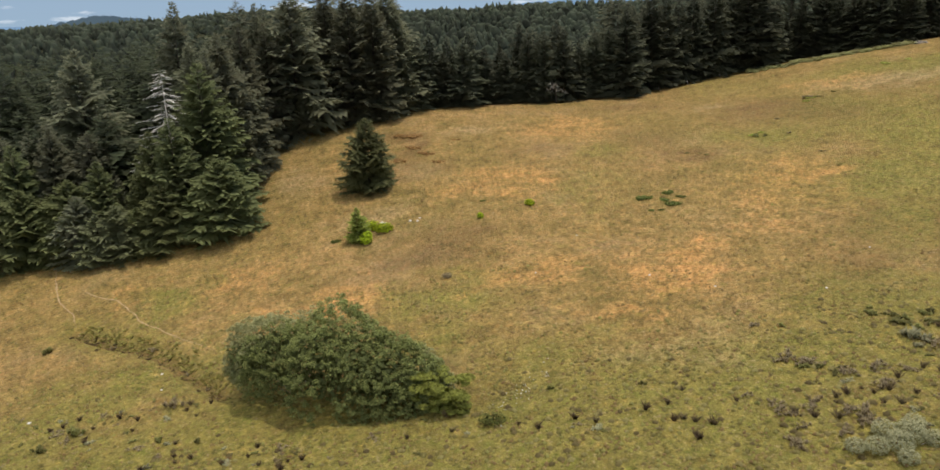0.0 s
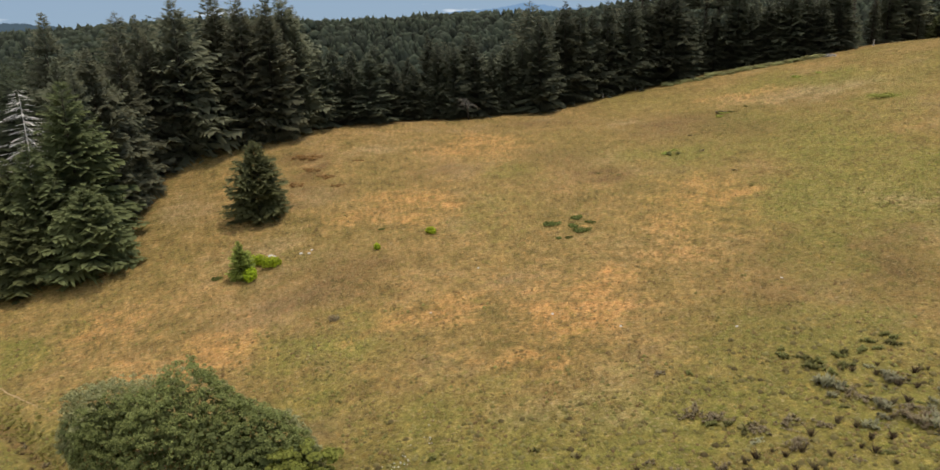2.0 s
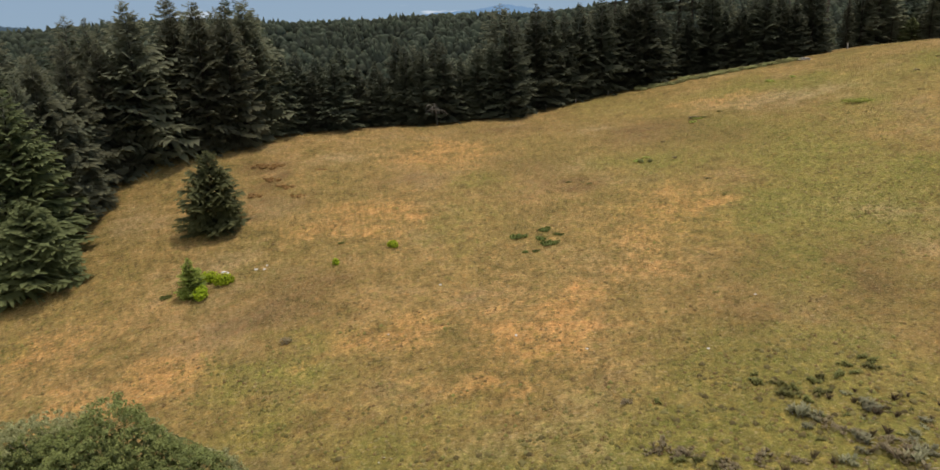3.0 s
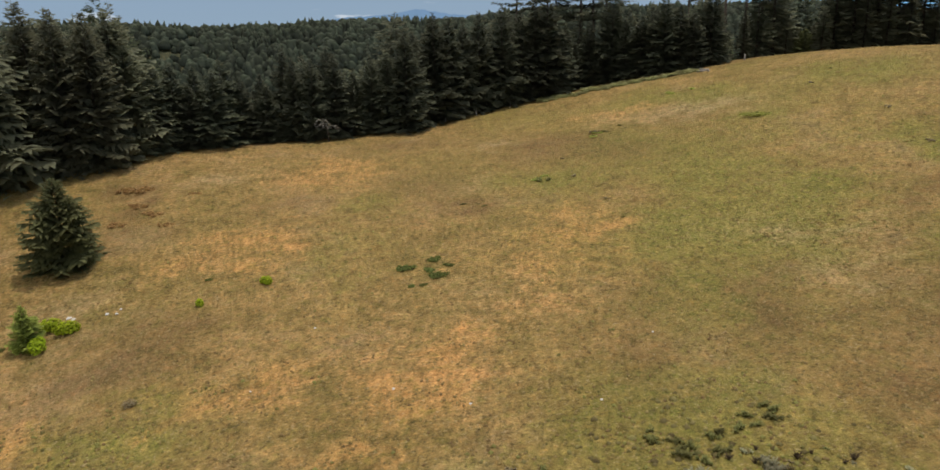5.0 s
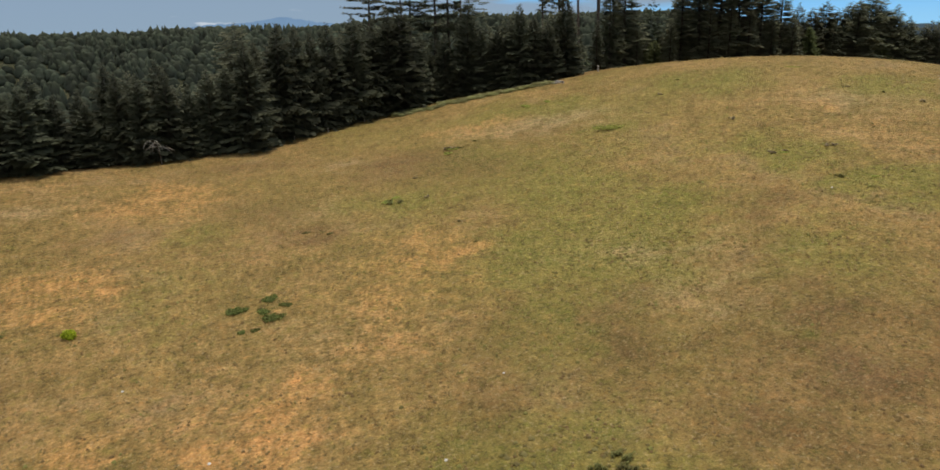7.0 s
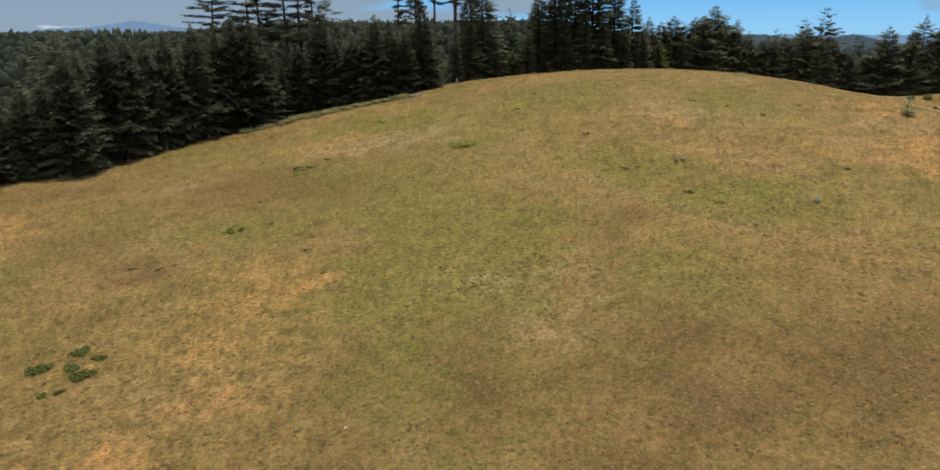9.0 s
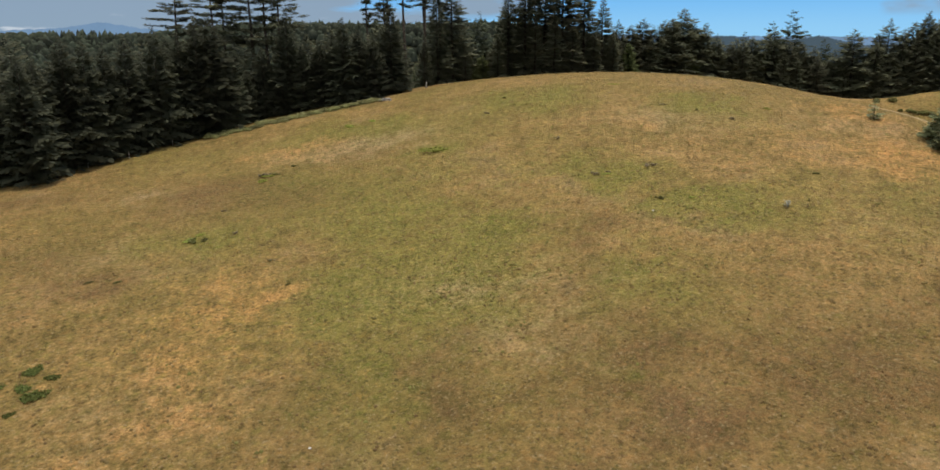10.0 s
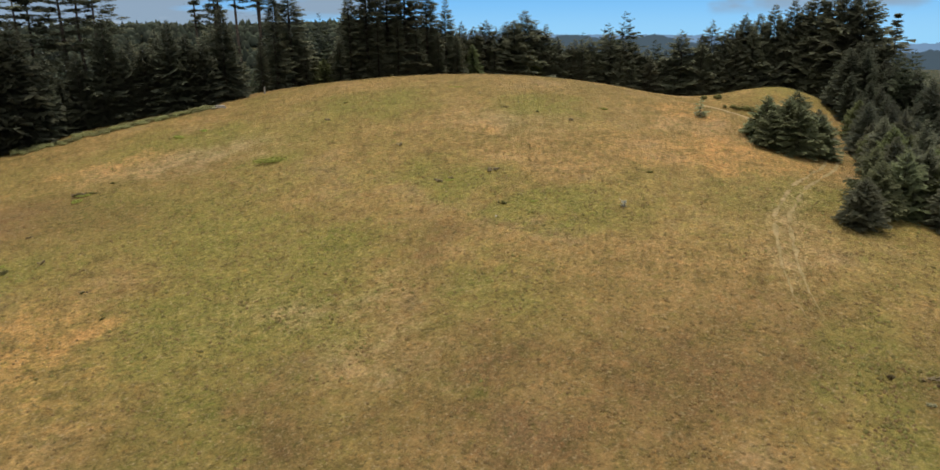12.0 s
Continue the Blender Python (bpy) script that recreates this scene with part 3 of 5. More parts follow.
def pine(seed, tall, clear, wide, label, levels=13):
    """A tall pine: a long bare trunk and level, gappy boughs towards the top."""
    rng = random.Random(seed)
    root = new("pine_tree")
    v, f, tip = [], [], []
    wood_v, wood_f = [], []
    for i in range(levels):
        up = (i + rng.uniform(0.2, 0.8)) / levels
        tier = tall * (clear + (0.99 - clear) * up)
        for b in range(rng.choice((4, 5, 6, 7))):
            z0 = tier + rng.uniform(-0.35, 0.35)
            a, length = rng.uniform(0, 6.283), (wide * min(1.0, 0.55 + up * 2.5) * (1 - up) ** 0.7 + 0.4) * rng.uniform(0.45, 1.15)
            ca, sa, lift = math.cos(a), math.sin(a), rng.uniform(-0.18, 0.04) + 0.3 * up
            tube(wood_v, wood_f, [(0, 0, z0), (ca * length * 0.6, sa * length * 0.6, z0 + lift * length * 0.5), (ca * length, sa * length, z0 + lift * length + 0.1)], [0.07, 0.045, 0.02], 4)
            for k in range(18):
                s = rng.uniform(0.35, 1.05)
                off = rng.uniform(-0.24, 0.24) * length * (1.2 - s)
                cx, cy, cz = ca * length * s - sa * off, sa * length * s + ca * off, z0 + lift * length * s + rng.uniform(-0.16, 0.20)
                turn = rng.uniform(0, 6.283)
                for m in range(3):
                    t = turn + m * 2.1
                    n = len(v)
                    w = rng.uniform(0.3, 0.65)
                    v += [(cx, cy, cz - 0.05), (cx + w * math.cos(t - 0.4), cy + w * math.sin(t - 0.4), cz + rng.uniform(-0.1, 0.16)),
                          (cx + w * math.cos(t + 0.4), cy + w * math.sin(t + 0.4), cz + rng.uniform(-0.14, 0.2))]
                    tip += [0.1, 1, 1]
                    f.append((n, n + 1, n + 2))
    # snags of dead boughs on the bare stem
    for i in range(52):
        z0 = tall * rng.uniform(0.18, clear + 0.2)
        a, length = rng.uniform(0, 6.283), rng.uniform(0.5, 2.6)
        tube(wood_v, wood_f, [(0, 0, z0), (math.cos(a) * length, math.sin(a) * length, z0 - 0.15 * length)], [0.05, 0.015], 4)
    tube(wood_v, wood_f, [(0, 0, -0.5)] + [(0.15 * math.sin(k * 0.8), 0.12 * math.cos(k * 0.7) - 0.12, tall * k / 9) for k in range(1, 10)], [0.5] + [0.36 * (1 - 0.1 * k) for k in range(1, 10)], 8)
    part("trunk", mesh_of("trunk", wood_v, wood_f, BARK), root, "long bare trunk with snags")
    part("crown", mesh_of("crown", v, f, PINE, tip), root)
    return tagged(root, label, "tree")


def plain_conifer(seed, levels, points, wide=0.2):
    """A light tree of height 1 for the depth of the wood: ragged tiers round a stem."""
    rng = random.Random(seed)
    v, f, tip = [], [], []
    for i in range(levels):
        up = i / levels
        z0, reach = 0.08 + 0.92 * up, wide * (1 - up) * (1 + 0.7 * up) + 0.008
        turn = rng.uniform(0, 6.28)
        top = len(v)
        v.append((0, 0, min(1.0, z0 + 1.9 / levels)))
        tip.append(0.15 + 0.5 * up)
        for k in range(points):
            a = turn + 6.283 * k / points + rng.uniform(-0.3, 0.3)
            r = reach * rng.uniform(0.65, 1.15)
            w = 3.3 / points
            n = len(v)
            v += [(r * math.cos(a - w * 0.5) * 0.75, r * math.sin(a - w * 0.5) * 0.75, z0 + 0.01), (r * math.cos(a), r * math.sin(a), z0 - 0.7 / levels * rng.uniform(0.5, 1.3)),
                  (r * math.cos(a + w * 0.5) * 0.75, r * math.sin(a + w * 0.5) * 0.75, z0 + 0.01)]
            tip += [0.5, 1.0, 0.5]
            f += [(top, n, n + 1), (top, n + 1, n + 2)]
    return v, f, tip


EDGE_LABEL = "dark green spruce with drooping boughs at the wood's edge"
spruces = [conifer(1, 26, 7.0, label=EDGE_LABEL, gap=0.98, per=13, power=0.64), conifer(2, 26, 6.3, label=EDGE_LABEL, power=0.55, gap=0.92, per=12),
           conifer(3, 26, 7.4, label=EDGE_LABEL, droop=0.4, ragged=0.34, per=13, power=0.7, gap=1.0), conifer(4, 26, 6.8, label=EDGE_LABEL, power=0.8, ragged=0.3, per=12, gap=0.95),
           conifer(5, 26, 8.0, label=EDGE_LABEL, gap=1.05, ragged=0.38, power=0.52, per=13)]
YOUNG_LABEL = "young dense spruce standing at the wood's edge"
young = [conifer(6, 12, 5.0, label=YOUNG_LABEL, gap=0.6, power=0.7, per=12), conifer(7, 12, 5.4, FRESH, YOUNG_LABEL, gap=0.6, power=0.6, ragged=0.3, per=13),
         conifer(8, 12, 4.7, FRESH, YOUNG_LABEL, gap=0.58, power=0.85, per=12)]
pines = [pine(11, 30, 0.49, 5.2, "tall pine with a bare trunk and level boughs", 13), pine(12, 30, 0.45, 4.8, "tall pine with a bare trunk and level boughs", 14),
         pine(13, 30, 0.38, 4.2, "tall pine with a bare trunk and level boughs", 17)]
shaded_spruces = [conifer(26 + k, 26, w, SHADED_SPRUCE, EDGE_LABEL, gap=g, per=12, power=p, ragged=0.34, droop=dr, twigs=6) for k, (w, p, g, dr) in enumerate(((7.0, 0.62, 0.98, 0.32), (6.4, 0.54, 0.92, 0.36), (7.6, 0.70, 1.05, 0.4), (6.9, 0.78, 0.95, 0.3)))]
slender_pines = [pine(14, 30, 0.40, 2.3, "tall slender pine with a bare trunk and short boughs", 15), pine(15, 30, 0.52, 2.0, "tall slender pine with a bare trunk and short boughs", 12)]
# tall, far and back stands take the lighter copy: haze put into the colour
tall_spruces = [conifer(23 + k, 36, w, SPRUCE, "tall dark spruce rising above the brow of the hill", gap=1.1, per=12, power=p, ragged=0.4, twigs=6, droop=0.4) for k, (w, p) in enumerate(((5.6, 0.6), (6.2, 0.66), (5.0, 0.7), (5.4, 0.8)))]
green_spruces = [conifer(9, 26, 8.0, OLIVE, "tall spruce with fresh green boughs at the wood's edge", ragged=0.38, per=14, power=0.7, droop=0.3, gap=1.15)]
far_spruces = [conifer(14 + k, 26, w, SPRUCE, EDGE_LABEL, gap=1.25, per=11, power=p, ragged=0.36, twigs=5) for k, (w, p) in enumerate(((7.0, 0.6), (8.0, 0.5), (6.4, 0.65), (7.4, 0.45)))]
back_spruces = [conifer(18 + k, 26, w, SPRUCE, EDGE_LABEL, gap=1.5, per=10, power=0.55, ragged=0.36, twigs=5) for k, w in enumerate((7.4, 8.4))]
leafy_young = [young[1], young[2]]
dark_young = [young[0], conifer(10, 12, 5.4, SHOULDER, label=YOUNG_LABEL, gap=0.75, power=0.6, ragged=0.35, per=13)]
TALL = {id(shaded_spruces): 26.0, id(slender_pines): 30.0, id(tall_spruces): 36.0, id(green_spruces): 26.0, id(far_spruces): 26.0, id(back_spruces): 26.0, id(leafy_young): 12.0, id(dark_young): 12.0, id(spruces): 26.0, id(young): 12.0, id(pines): 30.0}
pick = random.Random(5)
placed = []


def put(kind, x, y, tall, wide=1.0, group="trees at the wood's edge"):
    s = tall / TALL[id(kind)]
    placed.append((x, y))
    return tagged(stand(pick.choice(kind), x, y, pick.uniform(0, 6.28), (s * wide, s * wide, s), 0.15), group=group)


def crowded(x, y, room):
    return any((x - a) ** 2 + (y - b) ** 2 < room * room for a, b in placed)


def edge_height(x, y):
    """How tall the trees stand along the wood's edge."""
    if y < 72 and x > 140:
        return pick.uniform(9, 14)
    for limit, low, high in ((-48, 14, 24), (-8, 28, 34), (22, 16, 20), (48, 18, 23), (96, 25, 32), (121, 16, 23), (142, 20, 25), (176, 8, 11),
                             (200, 20, 24), (240, 12, 17), (268, 12, 16)):
        if x < limit:
            return pick.uniform(low, high)
    return pick.uniform(20, 28)


DEAD_AT = (-53.4, 141.0)
placed += [DEAD_AT, (31.5, 189), (32, 193.5), (29, 192), (-53.5, 137), (-57, 138), (-60, 140)]
# the tall stand behind the young trees on the left
for x, y, tall in ((-40.5, 155, 16), (-52.5, 157, 30), (-74, 152, 34), (-43, 163, 30), (-84, 136, 24), (-74, 136, 23), (-62, 133, 14), (-61, 177, 36),
                   (-34, 175, 34), (-21, 180, 32), (-15.4, 181, 31), (-27, 184, 33), (-42, 149, 20)):
    put(spruces, x, y, tall)
for x, y, tall in ((-50.6, 133, 22), (-55.0, 134.5, 20), (-46.5, 141, 29), (-64, 131, 17), (-80, 133, 21), (-56, 132, 15), (-98, 136, 20)):
    put(green_spruces, x, y, tall, 1.1)
for x, y, tall in ((-41.5, 129, 14.2), (-67, 127, 12), (-60, 126, 10), (-52, 128, 12), (-78, 129, 14), (-92, 131, 16), (-48.5, 134, 15), (-72, 128, 9), (-46, 129.5, 10), (-56.5, 127, 8.5), (-63.5, 125.5, 9), (-84, 130, 13), (-70, 131, 14), (-45, 134, 12)):
    put(leafy_young if x == -41.5 or pick.random() < 0.5 else dark_young, x, y, tall, 1.3)
# the even stand along the back
for x, y, tall in ((-5, 190, 19), (12.7, 195, 15.4), (28.5, 194, 19), (34, 196, 19.6), (42.9, 198, 19), (51, 196, 25), (54.3, 202, 23.5), (60.2, 205, 27.5),
                   (74.3, 212, 26.3), (81, 213, 27.2), (87.4, 216, 25.6), (72, 220, 25), (86, 221, 27), (96, 218, 18), (104, 216.5, 13.4),
                   (113, 216, 18), (115, 216, 26), (126, 206, 22)):
    put(shaded_spruces, x, y, tall)
# pines behind the brow
for x, y, tall in ((94.5, 238, 47), (103, 236, 48), (107, 238, 46), (111, 230, 47), (115, 228, 45), (118, 226, 43), (186, 199, 36), (194, 195, 33), (201, 192, 27), (297.5, 98.2, 38), (288.8, 87.8, 38)):
    put(pines, x, y, tall, pick.uniform(1.15, 1.45) if x < 130 else pick.uniform(0.8, 1.1), "tall pines above the wood")
for x, y, tall in ((140, 217, 40), (145, 215, 41), (147, 220, 42), (149, 212, 43), (155, 211, 42), (157, 214, 43), (160, 211, 42)):
    put(slender_pines, x, y, tall, pick.uniform(0.9, 1.15), "tall pines above the wood")
for x, y, tall, wide in ((164.3, 210.4, 33.7, 1.45), (158.7, 209.9, 26.5, 1.3), (165.2, 205.7, 11.2, 1.5), (152.4, 207.8, 15.1, 1.3), (178.2, 201.9, 27.4, 1.45), (182.6, 199.2, 34.6, 1.4), (187.2, 196.4, 36.3, 1.35), (192.4, 193.9, 35.2, 1.3), (198.9, 191.4, 30.1, 1.4), (204.6, 189.2, 24.1, 1.5),
                         (173.2, 200.5, 12.9, 1.5), (182.4, 194.7, 17.6, 1.4), (187.3, 191.9, 19.4, 1.4), (192.8, 189.8, 15.7, 1.4), (199.1, 187.4, 14.8, 1.5), (204.8, 185.0, 13.7, 1.5)):
    put(tall_spruces, x, y, tall, wide)
for x, y, tall, wide in ((227, 181, 19, 1.3), (275.8, 141.4, 22.7, 1.05), (285.6, 131.7, 29.4, 1.1), (289.2, 128.3, 31.4, 1.0), (292, 124.6, 35.0, 1.15), (295.2, 119.8, 37.5, 1.2), (296.6, 116.6, 37, 1.2), (297, 113, 42, 1.3),
                         (296.6, 108, 43, 1.35), (294.4, 102.9, 43, 1.3), (295.3, 99, 43, 1.3), (284, 134, 21, 1.3), (288, 126, 24, 1.2), (290, 120, 23, 1.2), (292, 114, 26, 1.2), (290, 106, 26, 1.3)):
    put(spruces, x, y, tall, wide)

for x, y, tall in ((295.4, 101.9, 29.1), (293.2, 98.8, 26.7), (290.8, 96.0, 26.8), (288.5, 93.1, 25.4), (285.2, 90.0, 24.9), (282.7, 87.6, 27.5), (280.2, 85.0, 27.9), (275.9, 81.5, 24.3),
                   (272.3, 79.1, 27.0), (262.9, 75.2, 27.2), (253.6, 71.1, 23.9), (248.0, 68.5, 25.8), (309.0, 105.5, 32), (307.3, 100.3, 32.3), (305.5, 95.2, 31.4), (303.2, 92.1, 29.7),
                   (299.3, 86.8, 29.4), (294.2, 81.9, 31.8), (288.2, 76.3, 28.9), (280, 73, 27), (270, 69, 27), (260, 64, 26), (240, 64, 20), (230, 60, 18), (221, 60, 16)):
    put(shaded_spruces, x, y, tall * 0.87, pick.uniform(1.0, 1.3))
for x, y, tall in ((212.5, 190, 16.7), (216.4, 188.6, 15.6), (221.2, 187.7, 17.8), (224.1, 185.8, 15.9), (226.9, 184, 17.9), (230.3, 183.1, 16.3), (232.8, 181.5, 22), (235.7, 179.3, 17.9),
                   (239.3, 177.9, 18.8), (243.2, 176, 16), (247.3, 171.8, 15.3), (250.8, 168.3, 16.4), (255, 163.6, 19.6), (257.3, 159.9, 16.6), (260.1, 157.1, 16.2),
                   (262.9, 154.2, 15.8), (267.4, 150.1, 15.7), (270.6, 146.1, 21.9), (274.4, 143, 16.7), (278.3, 139.3, 25.7), (282.8, 134.1, 25.2), (285.1, 131.3, 28.2)):
    put(far_spruces, x, y, tall * 1.06, pick.uniform(1.2, 1.5))
    put(back_spruces, x + pick.uniform(2, 5), y + pick.uniform(2.5, 5), tall * pick.uniform(0.8, 1.05), pick.uniform(1.0, 1.35))

edge = list(zip(FIELD, FIELD[1:]))
for (ax, ay), (bx, by) in edge[1:36]:
    run = math.hypot(bx - ax, by - ay)
    nx, ny = -(by - ay) / run, (bx - ax) / run
    for row, gap in ((5.0, 2.6), (9.0, 3.2), (13.5, 5.0)) if ax < 150 else ((3.0, 2.6), (7.0, 3.4), (11.0, 6.0)):
        for k in range(int(run / gap)):
            s = (k + pick.uniform(0.1, 0.9)) * gap / run
            x, y = ax + (bx - ax) * s + nx * row + pick.uniform(-1.2, 1.2), ay + (by - ay) * s + ny * row + pick.uniform(-1.2, 1.2)
            if float(field_distance(np.array([x]), np.array([y]))[0]) < 2.2 or crowded(x, y, 3.3 if row < 6 else 4.0) or x < -120:
                continue
            tall = edge_height(x, y)
            if row < 6:
                tall *= pick.uniform(0.65, 1.0)
            if tall < 11:
                put(young, x, y, tall, pick.uniform(0.9, 1.15))
            else:
                put(back_spruces if row > 12 else shaded_spruces if x > 200 and y < 112 else far_spruces if x > 200 or (x > 140 and y < 130) else shaded_spruces if x > -8 else spruces, x, y, tall, pick.uniform(0.85, 1.15) * (1.2 if tall < 21 else 1.0))

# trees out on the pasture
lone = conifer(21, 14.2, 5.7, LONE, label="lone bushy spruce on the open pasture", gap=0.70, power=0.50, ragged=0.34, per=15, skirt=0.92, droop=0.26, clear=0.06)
lone.matrix_basis = Matrix.LocRotScale((-14.9, 137.4, float(height(-14.9, 137.4)) - 0.15), Euler((0, 0, 1)), (1, 1, 1))
for x, y, tall, wide in ((185.8, 77.8, 9.5, 1.25), (190.5, 85.5, 7.8, 1.3), (189.5, 80, 11.6, 1.15), (184.6, 82.8, 7.2, 1.35), (188.2, 85.2, 9.0, 1.2), (194.5, 77.2, 8.5, 1.3), (191.5, 75.6, 8.2, 1.3), (187, 80.5, 10.2, 1.2), (192.5, 81, 9.5, 1.2)):
    put(dark_young, x, y, tall, wide, "clump of spruces on the pasture's shoulder")
for x, y, tall, wide in ((151.9, 56.3, 7.6, 1.2), (160, 56.5, 8.5, 1.1), (163.5, 54.0, 10.5, 0.95), (168, 52, 11.0, 1.0), (171, 50.5, 11.0, 1.0), (166, 59, 9.5, 1.0), (174, 47, 11.5, 1.0), (173, 58, 10.5, 1.0), (178, 52, 12.0, 0.95), (163, 47, 10.0, 1.0)):
    put(dark_young, x, y, tall, wide, "spruces at the pasture's side")

# the depth of the wood behind the edge, and the wooded ridge across the valley
def woods():
    rng = np.random.RandomState(8)
    count = 15000
    x, y = rng.uniform(-420, 430, count), rng.uniform(-20, 460, count)
    d = field_distance(x, y)
    keep = (d > 11) & (d < 165) & (x + 0.75 * y > -60) & ~((d < 46) & (y < 110) & (x > 200) & (y < 60)) & ~((x > 150) & (y < 40)) & ~((x < -100) & (y < 100))
    keep &= line_distance(x, y, [DEAD_AT, (-45, 110)]) > 5
    keep &= rng.uniform(0, 1, count) < np.where((x > 165) & (d < 45), 0.5, np.where(d < 85, 0.19, 0.26))
    x, y, d = x[keep], y[keep], d[keep]
    low = np.select([x < -45, x < -8, x < 22, x < 48, x < 96, x < 135, x < 166, x < 200, x < 262], [24, 27, 12, 14, 20, 14, 7, 18, 13], 22)
    low = np.where((x > 140) & (x < 235) & (y < 75), 10, low)
    tall = low * rng.uniform(0.85, 1.35, len(x))
    v, t, tip, start = [], [], [], 0
    close = d < np.where(x < 0, 85, 40)
    middle = ~close & (x < 20) & (d < 135)
    for k in range(7):
        if k < 3:
            pv, pf, pt = conifer_crown(random.Random(50 + k), 26, 8.0, gap=2.0, per=8, power=(0.6, 0.75, 0.55)[k], ragged=0.36, twigs=4)
            pv = np.array(pv) / 26
            sel = close & (np.arange(len(x)) % 3 == k)
        elif k == 3:
            pv, pf, pt = conifer_crown(random.Random(53), 26, 8.0, gap=3.4, per=7, power=0.6, ragged=0.36, twigs=3)
            pv = np.array(pv) / 26
            sel = middle
        else:
            pv, pf, pt = plain_conifer(30 + k, 9, 6, (0.27, 0.30, 0.25)[k - 4])
            sel = ~close & ~middle & (np.arange(len(x)) % 3 == k - 4)
        rows = np.stack([x[sel], y[sel], height(x[sel], y[sel]) - 0.3, rng.uniform(0, 6.28, sel.sum()), tall[sel], tall[sel]], 1)
        a, b, c = scatter(pv, pf, pt, rows)
        v.append(a), t.append(b + start), tip.append(c)
        start += len(a)
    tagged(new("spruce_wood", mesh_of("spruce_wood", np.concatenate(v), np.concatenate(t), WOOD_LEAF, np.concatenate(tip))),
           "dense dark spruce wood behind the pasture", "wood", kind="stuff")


woods()


def round_head(seed, rings):
    """A lumpy crown of height 1 for the far woods; rings of (height, radius)."""
    rng = random.Random(seed)
    v, f, tip = [(rng.uniform(-0.06, 0.06), rng.uniform(-0.06, 0.06), 1.0)], [], [1.0]
    k = 7
    for z, r in rings:
        turn = rng.uniform(0, 0.9)
        for i in range(k):
            a, q = 6.283 / k * i + turn, r * rng.uniform(0.72, 1.25)
            v.append((q * math.cos(a), q * math.sin(a), z + rng.uniform(-0.07, 0.07)))
            # upper rings lighter: sunlit crown tops put into the colour
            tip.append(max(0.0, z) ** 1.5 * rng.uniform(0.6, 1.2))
    for i in range(k):
        m = (i + 1) % k
        f.append((0, 1 + i, 1 + m))
        for ring in range(len(rings) - 1):
            a = 1 + ring * k
            f += [(a + i, a + k + i, a + k + m), (a + i, a + k + m, a + m)]
    return v, f, tip


def far_woods():
    rng = np.random.RandomState(9)
    count = 17000
    az = np.radians(rng.uniform(-48, 66, count))
    r = np.sqrt(rng.uniform(330 ** 2, 1330 ** 2, count))
    x, y = 20 + r * np.sin(az), 10 + r * np.cos(az)
    keep = field_distance(x, y) > 150
    x, y = x[keep], y[keep]
    v, t, tip, start = [], [], [], 0
    kinds = [round_head(40, ((0.62, 0.13), (0.30, 0.25), (0.02, 0.30))), round_head(43, ((0.70, 0.14), (0.36, 0.22), (0.02, 0.28))),
             round_head(41, ((0.84, 0.24), (0.52, 0.40), (0.1, 0.42))), round_head(42, ((0.80, 0.28), (0.45, 0.44), (0.1, 0.40)))]
    broad = waves(x, y, 160, 61) + rng.uniform(-1, 1, len(x)) > -0.55
    which = np.where(broad, 2, 0) + rng.choice(2, len(x))
    for k, (pv, pf, pt) in enumerate(kinds):
        sel = which == k
        tall = rng.uniform(0.4, 1.0, sel.sum()) * (22 if k < 2 else 17)
        rows = np.stack([x[sel], y[sel], height(x[sel], y[sel]) - 1.5, rng.uniform(0, 6.28, sel.sum()), tall * rng.uniform(0.8, 1.5, sel.sum()), tall], 1)
        a, b, c = scatter(pv, pf, pt, rows)
        v.append(a), t.append(b + start), tip.append(c)
        start += len(a)
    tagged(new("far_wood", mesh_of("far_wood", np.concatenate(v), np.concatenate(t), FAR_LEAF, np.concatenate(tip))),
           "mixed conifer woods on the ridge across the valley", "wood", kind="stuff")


far_woods()


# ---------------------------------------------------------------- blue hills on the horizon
# hills glow in a painted haze colour, untouched by sun and sky
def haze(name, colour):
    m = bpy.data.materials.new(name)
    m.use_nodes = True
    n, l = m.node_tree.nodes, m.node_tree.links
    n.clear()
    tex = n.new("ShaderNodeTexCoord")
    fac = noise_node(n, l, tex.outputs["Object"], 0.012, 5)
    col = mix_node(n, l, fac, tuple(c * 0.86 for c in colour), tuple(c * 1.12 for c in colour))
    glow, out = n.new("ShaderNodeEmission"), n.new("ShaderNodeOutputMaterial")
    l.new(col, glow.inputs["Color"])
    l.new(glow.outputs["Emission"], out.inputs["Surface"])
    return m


def range_of_hills(name, far, tops, mat, rough, label, seed):
    """A ring of far hills: tops are (bearing from north, height)."""
    bearings = np.arange(-70, 121, 0.07)
    z = np.interp(bearings, [t[0] for t in tops], [t[1] for t in tops])
    z = z + rough * (waves(bearings, bearings * 0, 6, seed) + 0.4 * waves(bearings, bearings * 0, 1.1, seed + 1))
    z = z + np.random.RandomState(seed).uniform(0, rough * 0.7, len(z))
    x, y = 10 + far * np.sin(np.radians(bearings)), far * np.cos(np.radians(bearings))
    k = len(x)
    v = np.concatenate([np.stack([x, y, z], 1), np.stack([x * 0.96, y * 0.96, z * 0 - 420], 1)])
    q = np.stack([np.arange(k - 1), np.arange(1, k), k + np.arange(1, k), k + np.arange(k - 1)], 1)
    tagged(new(name, mesh_of(name, v, q, mat)), label, "hills", kind="structure")


